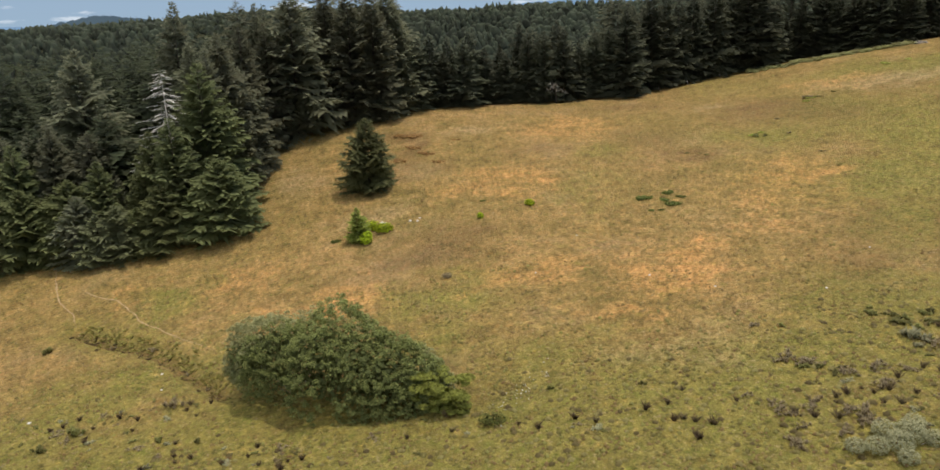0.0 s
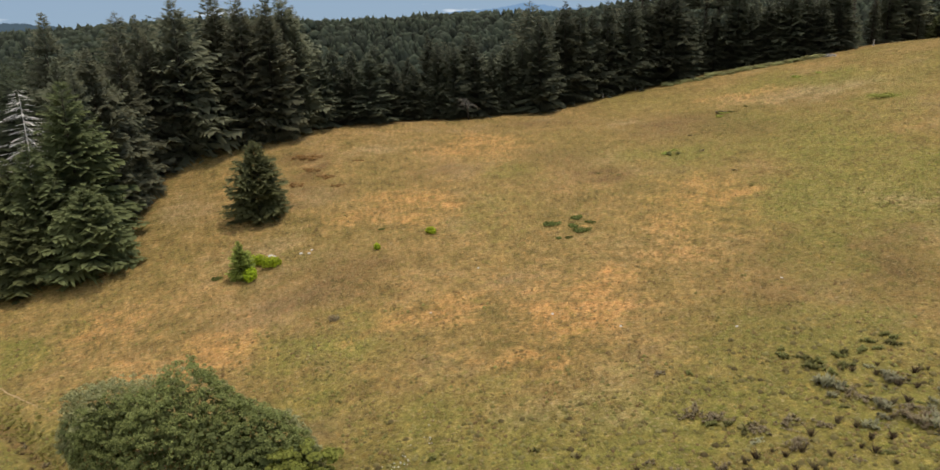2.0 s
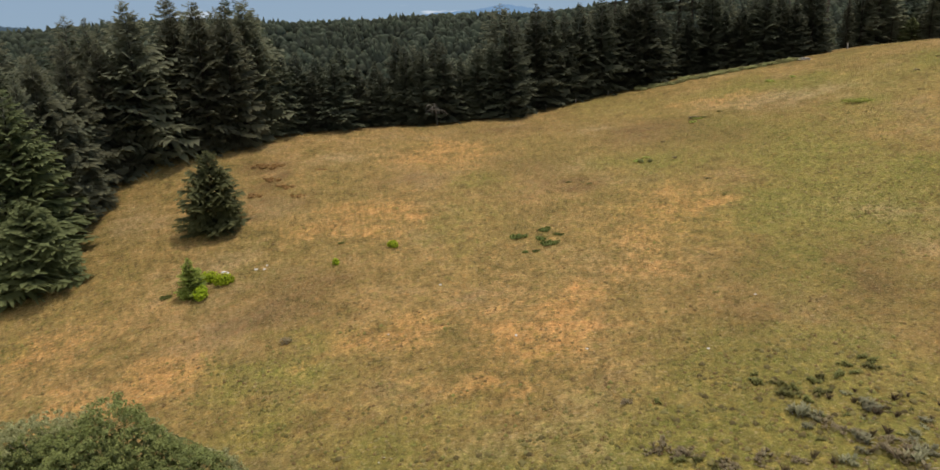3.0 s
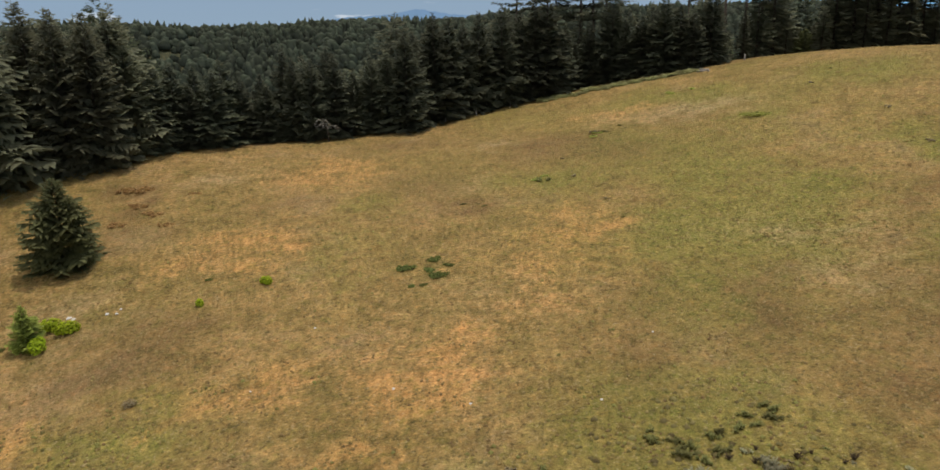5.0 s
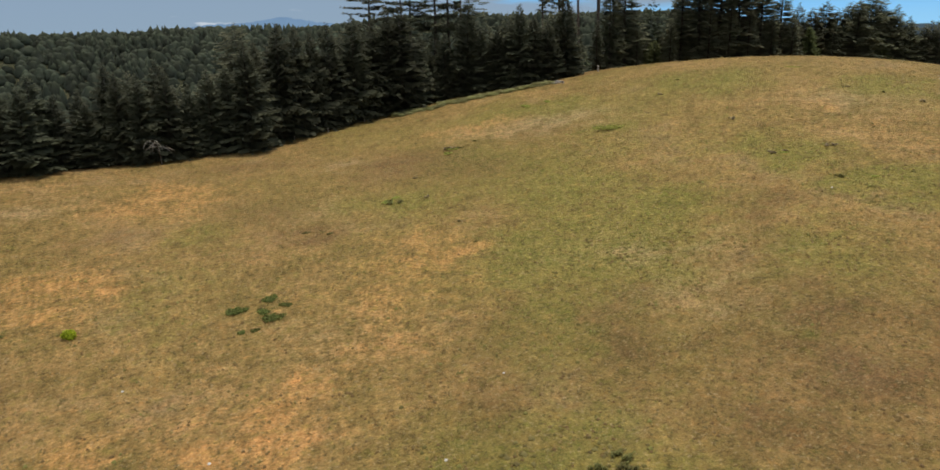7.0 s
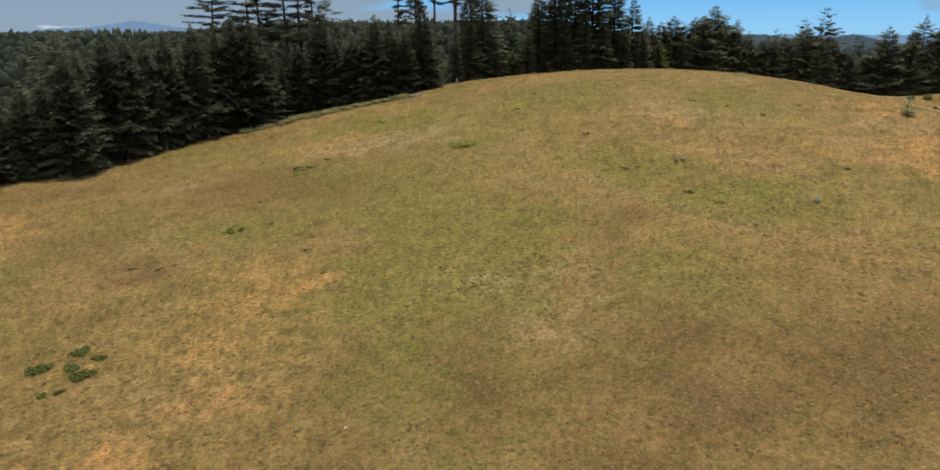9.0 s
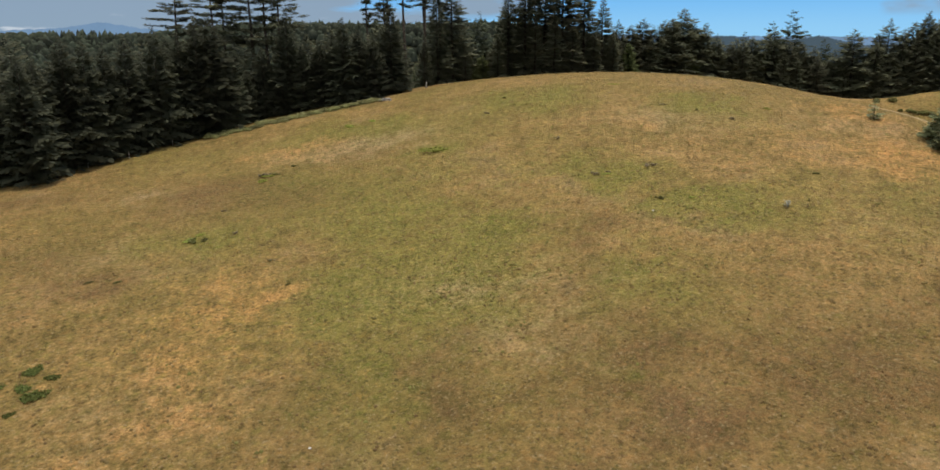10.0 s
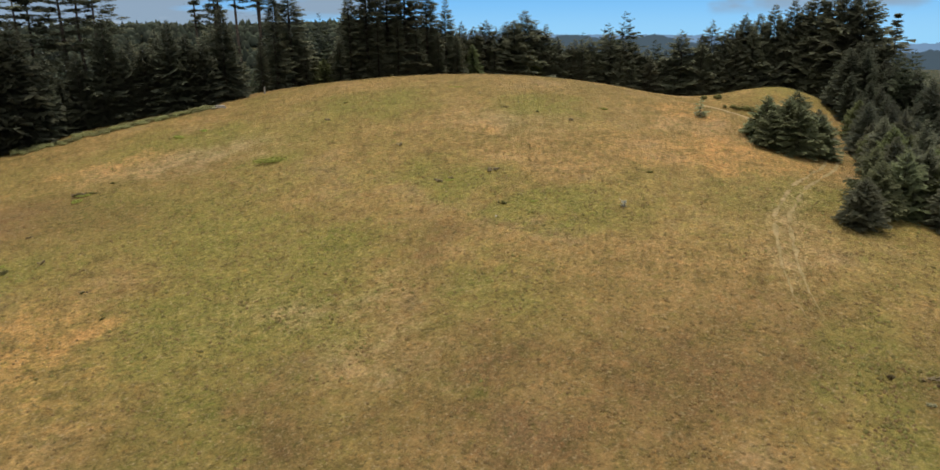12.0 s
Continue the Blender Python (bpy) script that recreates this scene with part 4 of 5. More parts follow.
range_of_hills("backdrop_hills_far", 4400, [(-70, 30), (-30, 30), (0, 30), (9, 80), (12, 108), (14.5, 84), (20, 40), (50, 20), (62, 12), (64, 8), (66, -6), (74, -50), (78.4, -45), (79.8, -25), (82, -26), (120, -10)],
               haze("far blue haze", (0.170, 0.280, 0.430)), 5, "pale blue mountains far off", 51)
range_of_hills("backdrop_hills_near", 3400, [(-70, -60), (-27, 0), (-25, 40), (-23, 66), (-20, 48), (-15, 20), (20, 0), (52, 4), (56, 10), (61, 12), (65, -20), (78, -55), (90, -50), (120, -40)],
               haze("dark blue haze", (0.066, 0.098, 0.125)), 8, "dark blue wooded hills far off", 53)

# ---------------------------------------------------------------- out of the way: the patterns of the copies stand in the wood behind
for k, proto in enumerate(spruces + young + shaded_spruces + pines + slender_pines + tall_spruces + green_spruces + dark_young[1:] + far_spruces + back_spruces):
    x, y, size = -10 + 11.3 * (k % 8), 232 + 11 * (k // 8) + 3 * (k % 3), 0.55 + 0.05 * (k % 4)
    proto.matrix_basis = Matrix.LocRotScale((x, y, float(height(x, y)) - 0.15), Euler((0, 0, k)), (size, size, size))
    tagged(proto, group="trees at the wood's edge")

# ---------------------------------------------------------------- shrubs and small plants
def leafy(rng, blobs, leaves, size, under=0.25):
    """Leaves on the outsides of overlapping lumps: (x, y, z, radius, squash)."""
    v, f, tip = [], [], []
    total = sum(b[3] ** 2 for b in blobs)
    low = min(b[2] - b[3] * b[4] for b in blobs)
    high = max(b[2] + b[3] * b[4] for b in blobs)
    for x, y, z, r, squash in blobs:
        for _ in range(int(leaves * r * r / total)):
            up = rng.uniform(-under, 1) if rng.random() < 0.85 else rng.uniform(-0.7, 0.3)
            a, flat = rng.uniform(0, 6.283), math.sqrt(max(0, 1 - up * up))
            depth = rng.uniform(0.8, 1.06) if rng.random() < 0.88 else rng.uniform(0.45, 0.8)
            d = (flat * math.cos(a), flat * math.sin(a), up)
            c = (x + d[0] * r * depth, y + d[1] * r * depth, z + d[2] * r * depth * squash)
            n = Vector((d[0] * 0.8 + rng.uniform(-0.5, 0.5), d[1] * 0.8 + rng.uniform(-0.5, 0.5), d[2] + rng.uniform(0.0, 0.9))).normalized()
            side = n.cross(Vector((rng.uniform(-1, 1), rng.uniform(-1, 1), rng.uniform(-1, 1)))).normalized()
            ahead = n.cross(side)
            s = size * rng.uniform(0.6, 1.3)
            k = len(v)
            for p, q, lift in ((-0.5, 0, 0), (0, 0.36, 0.1), (0.62, 0, 0), (0, -0.36, 0.1)):
                v.append((c[0] + s * (side[0] * p + ahead[0] * q + n[0] * lift), c[1] + s * (side[1] * p + ahead[1] * q + n[1] * lift),
                          c[2] + s * (side[2] * p + ahead[2] * q + n[2] * lift)))
            # deeper and lower leaves go darker: the bush's own shade put into tip
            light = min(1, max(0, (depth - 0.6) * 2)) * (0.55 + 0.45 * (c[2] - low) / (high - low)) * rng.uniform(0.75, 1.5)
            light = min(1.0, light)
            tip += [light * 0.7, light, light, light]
            f += [(k, k + 1, k + 2), (k, k + 2, k + 3)]
    return v, f, tip


def shrub(name, seed, blobs, leaves, size, mat, label, stems=5, category="shrub", under=0.25, wood=None):
    """A leafy shrub at the origin with its stems."""
    rng = random.Random(seed)
    root = new(name)
    sv, sf = [], []
    for k in range(stems):
        x, y, z, r, squash = blobs[k % len(blobs)]
        a = rng.uniform(0, 6.283)
        foot = (x * 0.45 + 0.2 * math.cos(a), y * 0.45 + 0.2 * math.sin(a), -0.2)
        top = (x + rng.uniform(-0.3, 0.3) * r, y + rng.uniform(-0.3, 0.3) * r, z + 0.3 * r)
        mid = [(p + q) / 2 + rng.uniform(-0.1, 0.1) * r for p, q in zip(foot, top)]
        w = 0.035 * r + 0.015
        tube(sv, sf, [foot, mid, top], [w, w * 0.7, w * 0.3], 5)
    tagged(part("woody_base", mesh_of("woody_base", sv, sf, wood or BARK), root), kind="stuff")
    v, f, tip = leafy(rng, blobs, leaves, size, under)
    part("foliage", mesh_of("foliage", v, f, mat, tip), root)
    return tagged(root, label, category)


def settle(ob, x, y, turn=0.0, size=1.0, sink=0.05):
    ob.matrix_basis = Matrix.LocRotScale((x, y, float(height(x, y)) - sink), Euler((0, 0, turn)), (size, size, size))
    return ob


def willow_thicket():
    """A broad thicket: pale willow behind and to one end, a darker rounded bush grown through it in front."""
    rng = random.Random(31)
    pale, dark = [], []
    for k in range(2300):
        if rng.random() < 0.6:
            s, w = rng.uniform(-1, 1), rng.uniform(-1, 1)
            lift = rng.uniform(0.86, 1.02)
        else:
            a = rng.uniform(0, 6.283)
            s, w = math.cos(a) * rng.uniform(0.9, 1.02), math.copysign(rng.uniform(0.9, 1.12), math.sin(a))
            lift = rng.uniform(0.08, 0.95)
        bulge = (1 + 0.08 * math.sin(s * 9 + 1) + 0.07 * math.sin(w * 5 + s * 4)) * (1 - 0.20 * math.exp(-((s + 0.62 - 0.2 * w) / 0.11) ** 2))
        x, y = s * 14.2, w * 5.6 * math.sqrt(max(0.12, 1 - s * s)) * bulge
        z = (10.4 - 4.6 * (s + 0.05) ** 2) * max(0.25, 1 - 0.42 * w * w) * bulge * lift
        front = s > -0.28 + 0.45 * w + rng.uniform(-0.12, 0.12) and w < 0.55
        (dark if front else pale).append((x, y, max(z, 0.4), rng.uniform(0.18, 0.46) if front else rng.uniform(0.16, 0.38), rng.uniform(0.6, 0.9)))
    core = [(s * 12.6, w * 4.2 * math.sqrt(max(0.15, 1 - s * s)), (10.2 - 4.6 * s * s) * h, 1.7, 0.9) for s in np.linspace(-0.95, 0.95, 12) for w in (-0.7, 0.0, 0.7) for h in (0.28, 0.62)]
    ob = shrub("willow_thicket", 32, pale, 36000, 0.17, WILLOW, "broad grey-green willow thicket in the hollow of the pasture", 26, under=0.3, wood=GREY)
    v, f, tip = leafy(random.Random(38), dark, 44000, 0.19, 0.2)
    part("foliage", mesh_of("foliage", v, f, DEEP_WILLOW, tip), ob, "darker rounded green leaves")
    # core leaves with tip cut to a quarter, the inner shade as colour
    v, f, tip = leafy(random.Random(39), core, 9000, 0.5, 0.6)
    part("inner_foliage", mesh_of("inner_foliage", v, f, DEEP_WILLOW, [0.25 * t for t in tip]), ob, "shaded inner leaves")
    return settle(ob, -14.0, 67.2, math.atan2(-15, 29), 1.0, 0.3)


willow_thicket()
tufts = random.Random(37)
bright = shrub("alder_bush", 33, [(tufts.uniform(-2.4, 3.2), tufts.uniform(-1.6, 1.6), 0.5 + 3.6 * tufts.random() ** 1.2, tufts.uniform(0.35, 0.8), tufts.uniform(0.35, 0.6)) for _ in range(80)], 11500, 0.24, ALDER,
               "yellow-green bush against the end of a willow thicket", 10, under=0.0)
settle(bright, -2.6, 59.6, -0.4, 1.0, 0.2)
settle(shrub("heath_bush", 34, [(0, 0, 0.6, 0.9, 0.8), (0.7, 0.2, 0.5, 0.7, 0.8), (-0.6, 0.2, 0.5, 0.7, 0.8)], 420, 0.22, JUNIPER, "low dark bush beside a willow thicket", 4, under=0.6), 2.6, 55.0)
settle(shrub("heath_bush", 35, [(0, 0, 0.45, 0.6, 0.8), (0.4, 0.2, 0.4, 0.5, 0.8)], 260, 0.18, HEATH, "small dark bush alone in the grass", 3, under=0.6), -0.9, 95.0)
settle(shrub("sage_bush", 36, [(0, 0, 0.8, 1.1, 0.8), (1.9, 0.5, 0.9, 1.2, 0.8), (-1.8, 0.7, 0.6, 0.9, 0.8), (0.7, 1.9, 0.7, 1.0, 0.8), (3.2, -0.9, 0.6, 0.9, 0.8), (-3.2, 1.6, 0.5, 0.8, 0.8), (3.8, 1.4, 0.7, 0.9, 0.8), (-1.0, -1.5, 0.5, 0.8, 0.8)], 7000, 0.15, SAGE,
             "grey-green sage bush low on the slope", 8, under=0.6, wood=GREY), 34.6, 42.0, 0.4, 1.0)

# small conifers and fresh shoots in the grass
settle(conifer(61, 5.9, 2.3, SHOOT, label="young spruce sapling among bright shrubs", name="spruce_sapling", gap=0.42, power=0.5, per=11, ragged=0.35), -15.4, 115.0, 0.7, 1.0)
lime = [shrub("lime_bush", 62, [(0, 0, 0.65, 0.9, 0.85), (0.6, 0.1, 0.6, 0.7, 0.9), (-0.5, 0.2, 0.55, 0.7, 0.9)], 620, 0.26, LIME, "bright lime green bush in the dry grass", 4, under=0.6),
        shrub("lime_bush", 63, [(0, 0, 0.6, 0.7, 1.0), (0.25, 0.1, 0.9, 0.5, 1.0)], 420, 0.24, LIME, "bright lime green bush in the dry grass", 3, under=0.6)]
settle(lime[0], -11.0, 116.6, 0.4, 1.25)
settle(lime[1], -13.9, 113.2, 0.4, 1.55)
for x, y, turn, size, k in ((5.7, 116.0, 1.2, 0.8, 1), (14.7, 118.9, 2.2, 0.85, 0), (-13.4, 118.4, 0.2, 1.3, 0)):
    tagged(stand(lime[k], x, y, turn, size), group="lime bushes in the grass")
mat_blobs = [(0.95 * math.sqrt(k / 15) * math.cos(k * 2.4), 0.62 * math.sqrt(k / 15) * math.sin(k * 2.4), 0.08, tufts.uniform(0.25, 0.45), 0.55) for k in range(15)]
juniper = shrub("juniper_mat", 64, mat_blobs, 800, 0.20, JUNIPER, "low spreading juniper mat on bare ground", 4, under=0.5)
settle(juniper, 34.1, 115.2, 0.2, 1.35)
for x, y, turn, size in ((38.6, 116.4, 1.0, 1.1), (38.0, 111.0, 0.3, 1.4), (37.0, 113.4, 2.0, 0.9), (33.6, 109.2, 1.4, 0.6), (35.2, 108.9, 0.5, 0.6), (40.0, 113.5, 2.6, 0.8), (6.7, 123.6, 0.4, 0.55), (-19.2, 116.3, 0.6, 1.0)):
    tagged(stand(juniper, x, y, turn, size), group="juniper mats")
turf = shrub("clover_mat", 68, [(0, 0, 0.02, 1.0, 0.2), (1.1, 0.2, 0.02, 0.9, 0.2), (-1.0, 0.3, 0.02, 0.9, 0.2), (0.2, 0.8, 0.02, 0.8, 0.2)], 520, 0.24, CLOVER, "low fresh green mat of clover in the grass", 3, "plant", under=0.1)
settle(turf, 126.5, 96.0, 0.4, 0.5)
for x, y, size in ((113.5, 145.5, 1.7), (84.1, 160.2, 0.9), (86, 161.5, 0.8), (124.8, 112, 0.55), (175, 115, 0.8), (167, 150, 0.8), (111.5, 177.5, 1.1), (117, 176, 0.8), (64.5, 142.5, 0.8), (66.5, 143.5, 0.6)):
    tagged(stand(turf, x, y, pick.uniform(0, 6), (size * 1.2, size * 0.8, size)), group="green mats on the hill")
fern = shrub("fern_patch", 65, [(tufts.gauss(0, 1.2), tufts.gauss(0, 0.8), 0.05, tufts.uniform(0.25, 0.7), 0.35) for _ in range(17)], 900, 0.26, FERN, "rusty brown patch of bracken in the grass", 4, "fern", under=0.3)
settle(fern, -8.0, 164.8, 0.1, 1.35)
for x, y, size in ((-6.3, 157.0, 0.9), (-3.5, 152.5, 0.8), (-9, 150.5, 0.9), (3.2, 160, 0.6), (-1, 147, 0.7)):
    tagged(stand(fern, x, y, pick.uniform(0, 6), size), group="patches of bracken")
dip_bush = shrub("low_bush", 69, [(0, 0, 0.6, 0.9, 0.8), (0.8, 0.2, 0.45, 0.7, 0.8), (-0.7, 0.1, 0.5, 0.7, 0.8)], 420, 0.3, DARK_HEATH, "low dark bush in the dip behind the brow", 4, under=0.5)
settle(dip_bush, 247.7, 126.5, 0.2, 1.0)
for x, y, size in ((250.5, 123.4, 1.1), (245.6, 116.5, 0.9), (246.0, 115.0, 0.7), (246.7, 113.3, 1.1), (247.1, 111.7, 1.0), (244.6, 118.6, 0.6)):
    tagged(stand(dip_bush, x, y, pick.uniform(0, 6), size), group="bushes in the dip")
for x, y, size in ((85.0, 162.2, 0.7), (86.8, 161.2, 0.5), (64.3, 141.6, 0.7), (66.0, 140.8, 0.5), (51.6, 134.0, 0.35), (48.6, 136.6, 0.4)):
    tagged(stand(dip_bush, x, y, pick.uniform(0, 6), (size * 1.3, size, size * 0.5)), "low dull mat of heath in the dry grass", group="heath mats on the slope")
# pale young pine on the brow, and the hedge below the wood
settle(conifer(66, 4.0, 1.7, SHOOT_PALE, "thin pale young pine on the brow of the hill", "young_pine", gap=0.55, per=5, power=0.6, ragged=0.5, twigs=4), 187.9, 99.0)
hedge = shrub("hedge_shrub", 67, [(0, 0, 0.7, 1.0, 0.8), (1.1, 0.2, 0.6, 0.9, 0.8), (-1.1, 0.1, 0.65, 0.9, 0.8)], 520, 0.3, HEDGE, "pale green shrub in the strip below the wood", 4, under=0.6)
settle(hedge, 90.0, 206.4, 0.1, 0.8)
for k in range(58):
    s = k / 57
    x, y = 91 + 40 * s, 206.6 - 11.6 * s ** 1.4 + pick.uniform(-1.2, 2.2)
    tagged(stand(hedge, x, y, pick.uniform(0, 6), (pick.uniform(0.6, 1.2), pick.uniform(0.6, 1.2), pick.uniform(0.35, 0.75))), group="shrubs below the wood")


# ---------------------------------------------------------------- rushes and heath in the wet ground
RUSH_SHAPE = []


def rush(seed):
    rng = random.Random(seed)
    v, f, tip = [], [], []
    for _ in range(46):
        a, r = rng.uniform(0, 6.283), rng.uniform(0, 0.16)
        b, lean, tall = rng.uniform(0, 6.283), rng.uniform(0.05, 0.6), rng.uniform(0.4, 0.85)
        k = len(v)
        x, y, w = r * math.cos(a), r * math.sin(a), 0.035
        v += [(x - w * math.sin(b), y + w * math.cos(b), -0.05), (x + w * math.sin(b), y - w * math.cos(b), -0.05),
              (x + lean * 0.5 * math.cos(b), y + lean * 0.5 * math.sin(b), tall * 0.7), (x + lean * math.cos(b), y + lean * math.sin(b), tall)]
        tip += [0, 0, 0.6, 1]
        f += [(k, k + 1, k + 2), (k + 2, k, k + 3)]
    RUSH_SHAPE[:] = v, f, tip
    return tagged(new("rush_clump", mesh_of("rush_clump", v, f, RUSH, tip)), "dark upright clump of rushes in green grass", "rushes", "rush clumps")


rushes = [rush(71), rush(72), rush(73)]
def heath(seed, mat, label, spread, tall, sprays, wood=None):
    """A ragged little bush: many upright, splayed twigs in a few bunches, each with narrow leaf sprays."""
    rng = random.Random(seed)
    root = new("heath_bush")
    sv, sf, v, f, tip = [], [], [], [], []
    bunches = [(rng.gauss(0, spread * 0.55), rng.gauss(0, spread * 0.45), tall * rng.uniform(0.45, 1.0)) for _ in range(9)]
    for bx, by, high in bunches:
        tube(sv, sf, [(bx * 0.6, by * 0.6, -0.1), (bx * 0.85, by * 0.85, high * 0.4), (bx, by, high * 0.8)], [0.03, 0.02, 0.008], 4)
    for k in range(sprays):
        bx, by, high = bunches[k % 9]
        a, lean, up = rng.uniform(0, 6.283), rng.uniform(0.1, 1.0) * high * 0.75, high * rng.uniform(0.5, 1.05)
        ca, sa, w = math.cos(a), math.sin(a), rng.uniform(0.04, 0.09)
        foot = high * rng.uniform(0.0, 0.35)
        n = len(v)
        mx, my, mz = bx + ca * lean * 0.6, by + sa * lean * 0.6, foot + (up - foot) * 0.7
        v += [(bx, by, foot), (mx - sa * w, my + ca * w, mz), (mx + sa * w, my - ca * w, mz), (bx + ca * lean, by + sa * lean, up)]
        tip += [0.1, 0.6, 0.6, 1.0]
        f += [(n, n + 1, n + 2), (n + 1, n + 3, n + 2)]
    tagged(part("woody_base", mesh_of("woody_base", sv, sf, wood or BARK), root), kind="stuff")
    part("foliage", mesh_of("foliage", v, f, mat, tip), root)
    return tagged(root, label, "shrub")


heaths = [heath(74, HEATH, "dull brown heath bush in rough grass", 0.62, 0.75, 170), heath(75, DARK_HEATH, "low dark heath bush in rough grass", 0.58, 0.62, 180),
          heath(76, SAGE, "pale grey heath bush in rough grass", 0.55, 0.85, 160, GREY)]


def bunch(kind, x, y, size, count, label=""):
    """Several small bushes grown together about a spot."""
    for _ in range(count):
        k = size * pick.uniform(0.45, 0.85)
        ob = stand(heaths[kind], x + pick.gauss(0, 0.55 * size), y + pick.gauss(0, 0.55 * size), pick.uniform(0, 6), (k * pick.uniform(0.9, 1.4), k, k * pick.uniform(0.6, 0.95)))
        tagged(ob, label, group="heath bushes")


settle(rushes[0], 6.8, 52.8), settle(rushes[1], 10.4, 53.6), settle(rushes[2], 12.2, 52.5)
settle(heaths[0], -33.9, 71.7, 0, 1.3), settle(heaths[1], -44.1, 69.4, 0, 1.6), settle(heaths[2], 46.6, 59.5, 0, 1.5)
settle(heath(77, BLEACHED, "bleached leafless grey shrub alone on the hill", 0.6, 1.5, 34, GREY), 132.8, 84.3, 0.4, 1.0)
# wet ground: x, y, half spans, how many, share of rushes
for x, y, size in ((46.2, 66.6, 1.3), (46.9, 65.1, 1.4), (48.1, 63.8, 1.5), (49.2, 62.8, 1.4), (51.4, 64.1, 1.3), (55.0, 65.2, 1.4), (57.6, 65.4, 1.5), (36.4, 55.6, 1.1), (34.6, 56.4, 1.1)):
    bunch(1, x, y, size, 3, "dark green heath bush on the damp slope")
for x, y, size in ((46.3, 58.8, 1.5), (52.6, 58.6, 1.5), (47.8, 53.6, 1.6), (51.5, 51.7, 1.5)):
    bunch(2, x, y, size, 3)
for x, y, size in ((50.5, 53.5, 2.4), (50.4, 54.9, 1.6), (47.8, 57.8, 1.3), (48.9, 55.9, 1.4), (40.3, 53.0, 1.5), (41.1, 56.4, 1.2), (42.4, 54.3, 1.2), (36.2, 55.8, 1.1), (33.1, 58.7, 1.2), (34.9, 56.3, 1.2), (37.1, 54.3, 1.2),
                   (29.1, 50.0, 1.1), (30.3, 49.8, 1.1), (34.5, 49.0, 1.5), (35.0, 47.2, 1.1), (31.4, 51.1, 1.0), (27.2, 52.4, 1.1), (33.0, 58.1, 1.1), (26.9, 44.9, 1.2), (28.3, 44.8, 1.2), (31.8, 45.5, 1.2), (33.1, 66.5, 0.9)):
    bunch(0, x, y, size, 2)
for x, y, size in ((19.0, 50.7, 1.3), (19.9, 50.7, 1.1), (20.8, 50.1, 1.2), (22.2, 49.2, 1.3), (20.2, 47.4, 1.4), (29.4, 49.2, 1.3), (30.8, 48.2, 1.3), (32.6, 47.5, 1.5), (38.8, 48.5, 1.2), (21.4, 55.8, 1.0)):
    tagged(stand(pick.choice(rushes), x, y, pick.uniform(0, 6), (size, size, size * 0.75)), group="rush clumps")
for cx, cy, sx, sy, count, share in ((53, 57, 6, 6, 55, 0.25), (42, 50, 9, 5, 34, 0.4), (16, 52, 14, 3.5, 16, 0.35), (-22, 57, 20, 5, 55, 0.35),
                                     (-42, 69, 18, 7, 60, 0.3), (114, 38, 6, 4, 10, 0.2)):
    for k in range(count):
        x, y = pick.gauss(cx, sx * 0.55), pick.gauss(cy, sy * 0.55)
        if math.hypot((x + 14) / 15, (y - 67) / 9) < 1:
            continue
        if pick.random() < share:
            tagged(stand(pick.choice(rushes), x, y, pick.uniform(0, 6), pick.uniform(0.55, 1.15)), group="rush clumps")
        else:
            k = pick.uniform(0.30, 0.80)
            tagged(stand(pick.choice(heaths), x, y, pick.uniform(0, 6), (k * pick.uniform(0.9, 1.7), k, k * pick.uniform(0.35, 0.65))), group="heath bushes")
def gully_rushes(name, seed, count, mat, off, label):
    rng = np.random.RandomState(seed)
    p, (pv, pf, pt) = np.array(GULLY, float), RUSH_SHAPE
    s = rng.uniform(0, len(p) - 1.001, count)
    k, w = s.astype(int), (s % 1)[:, None]
    d = p[k + 1] - p[k]
    side = np.stack([-d[:, 1], d[:, 0]], 1) / np.linalg.norm(d, axis=1)[:, None]
    q = p[k] + d * w + side * (off + rng.normal(0, 0.75, count))[:, None]
    rows = np.stack([q[:, 0], q[:, 1], height(q[:, 0], q[:, 1]), rng.uniform(0, 6.28, count), rng.uniform(0.7, 1.6, count), rng.uniform(0.12, 0.30, count)], 1)
    a, b, c = scatter(pv, pf, pt, rows)
    tagged(new(name, mesh_of(name, a, b, mat, c)), label, "rushes", kind="stuff")


gully_rushes("gully_rushes", 41, 240, BANK, 1.1, "green rushes along a shallow gully")
gully_rushes("gully_grass", 42, 70, RUSH, -0.3, "dark broken grass on the edge of a gully")
for x, y, turn in ((-50, 95, 1), (-43, 91.5, 3), (-35.5, 82.5, 2.2), (-31, 77, 0.9)):
    tagged(stand(heaths[0], x, y, turn, pick.uniform(0.5, 0.8)), "brown tussock on the broken edge of a gully", group="tussocks along the gully")
# small bushes dotted over the hill
for x, y, size in ((143.0, 161.4, 0.8), (132.7, 154.4, 0.9), (130.5, 130.2, 1.0), (131.9, 108.6, 0.9), (161.5, 122.0, 0.8), (161.8, 113.7, 0.9), (159.3, 128.9, 0.7), (70.5, 126.5, 0.7),
                   (70.6, 139.6, 0.7), (64.7, 141.9, 1.0), (85.1, 162.3, 1.3), (91.4, 162.9, 0.9), (147.9, 88.5, 0.9), (72.8, 150.6, 0.6), (69.2, 117.5, 0.6),
                   (145.9, 58.7, 0.5), (131.1, 109.1, 1.2), (122.9, 112.9, 1.0), (124.9, 112.4, 0.7), (70.6, 126.6, 0.6), (122.6, 99.4, 1.2)):
    tagged(stand(pick.choice(heaths[:2]), x, y, pick.uniform(0, 6), (size * 1.0, size * 0.85, size * 0.7)), "small dark bush alone on the grassy hill", group="bushes on the hill")
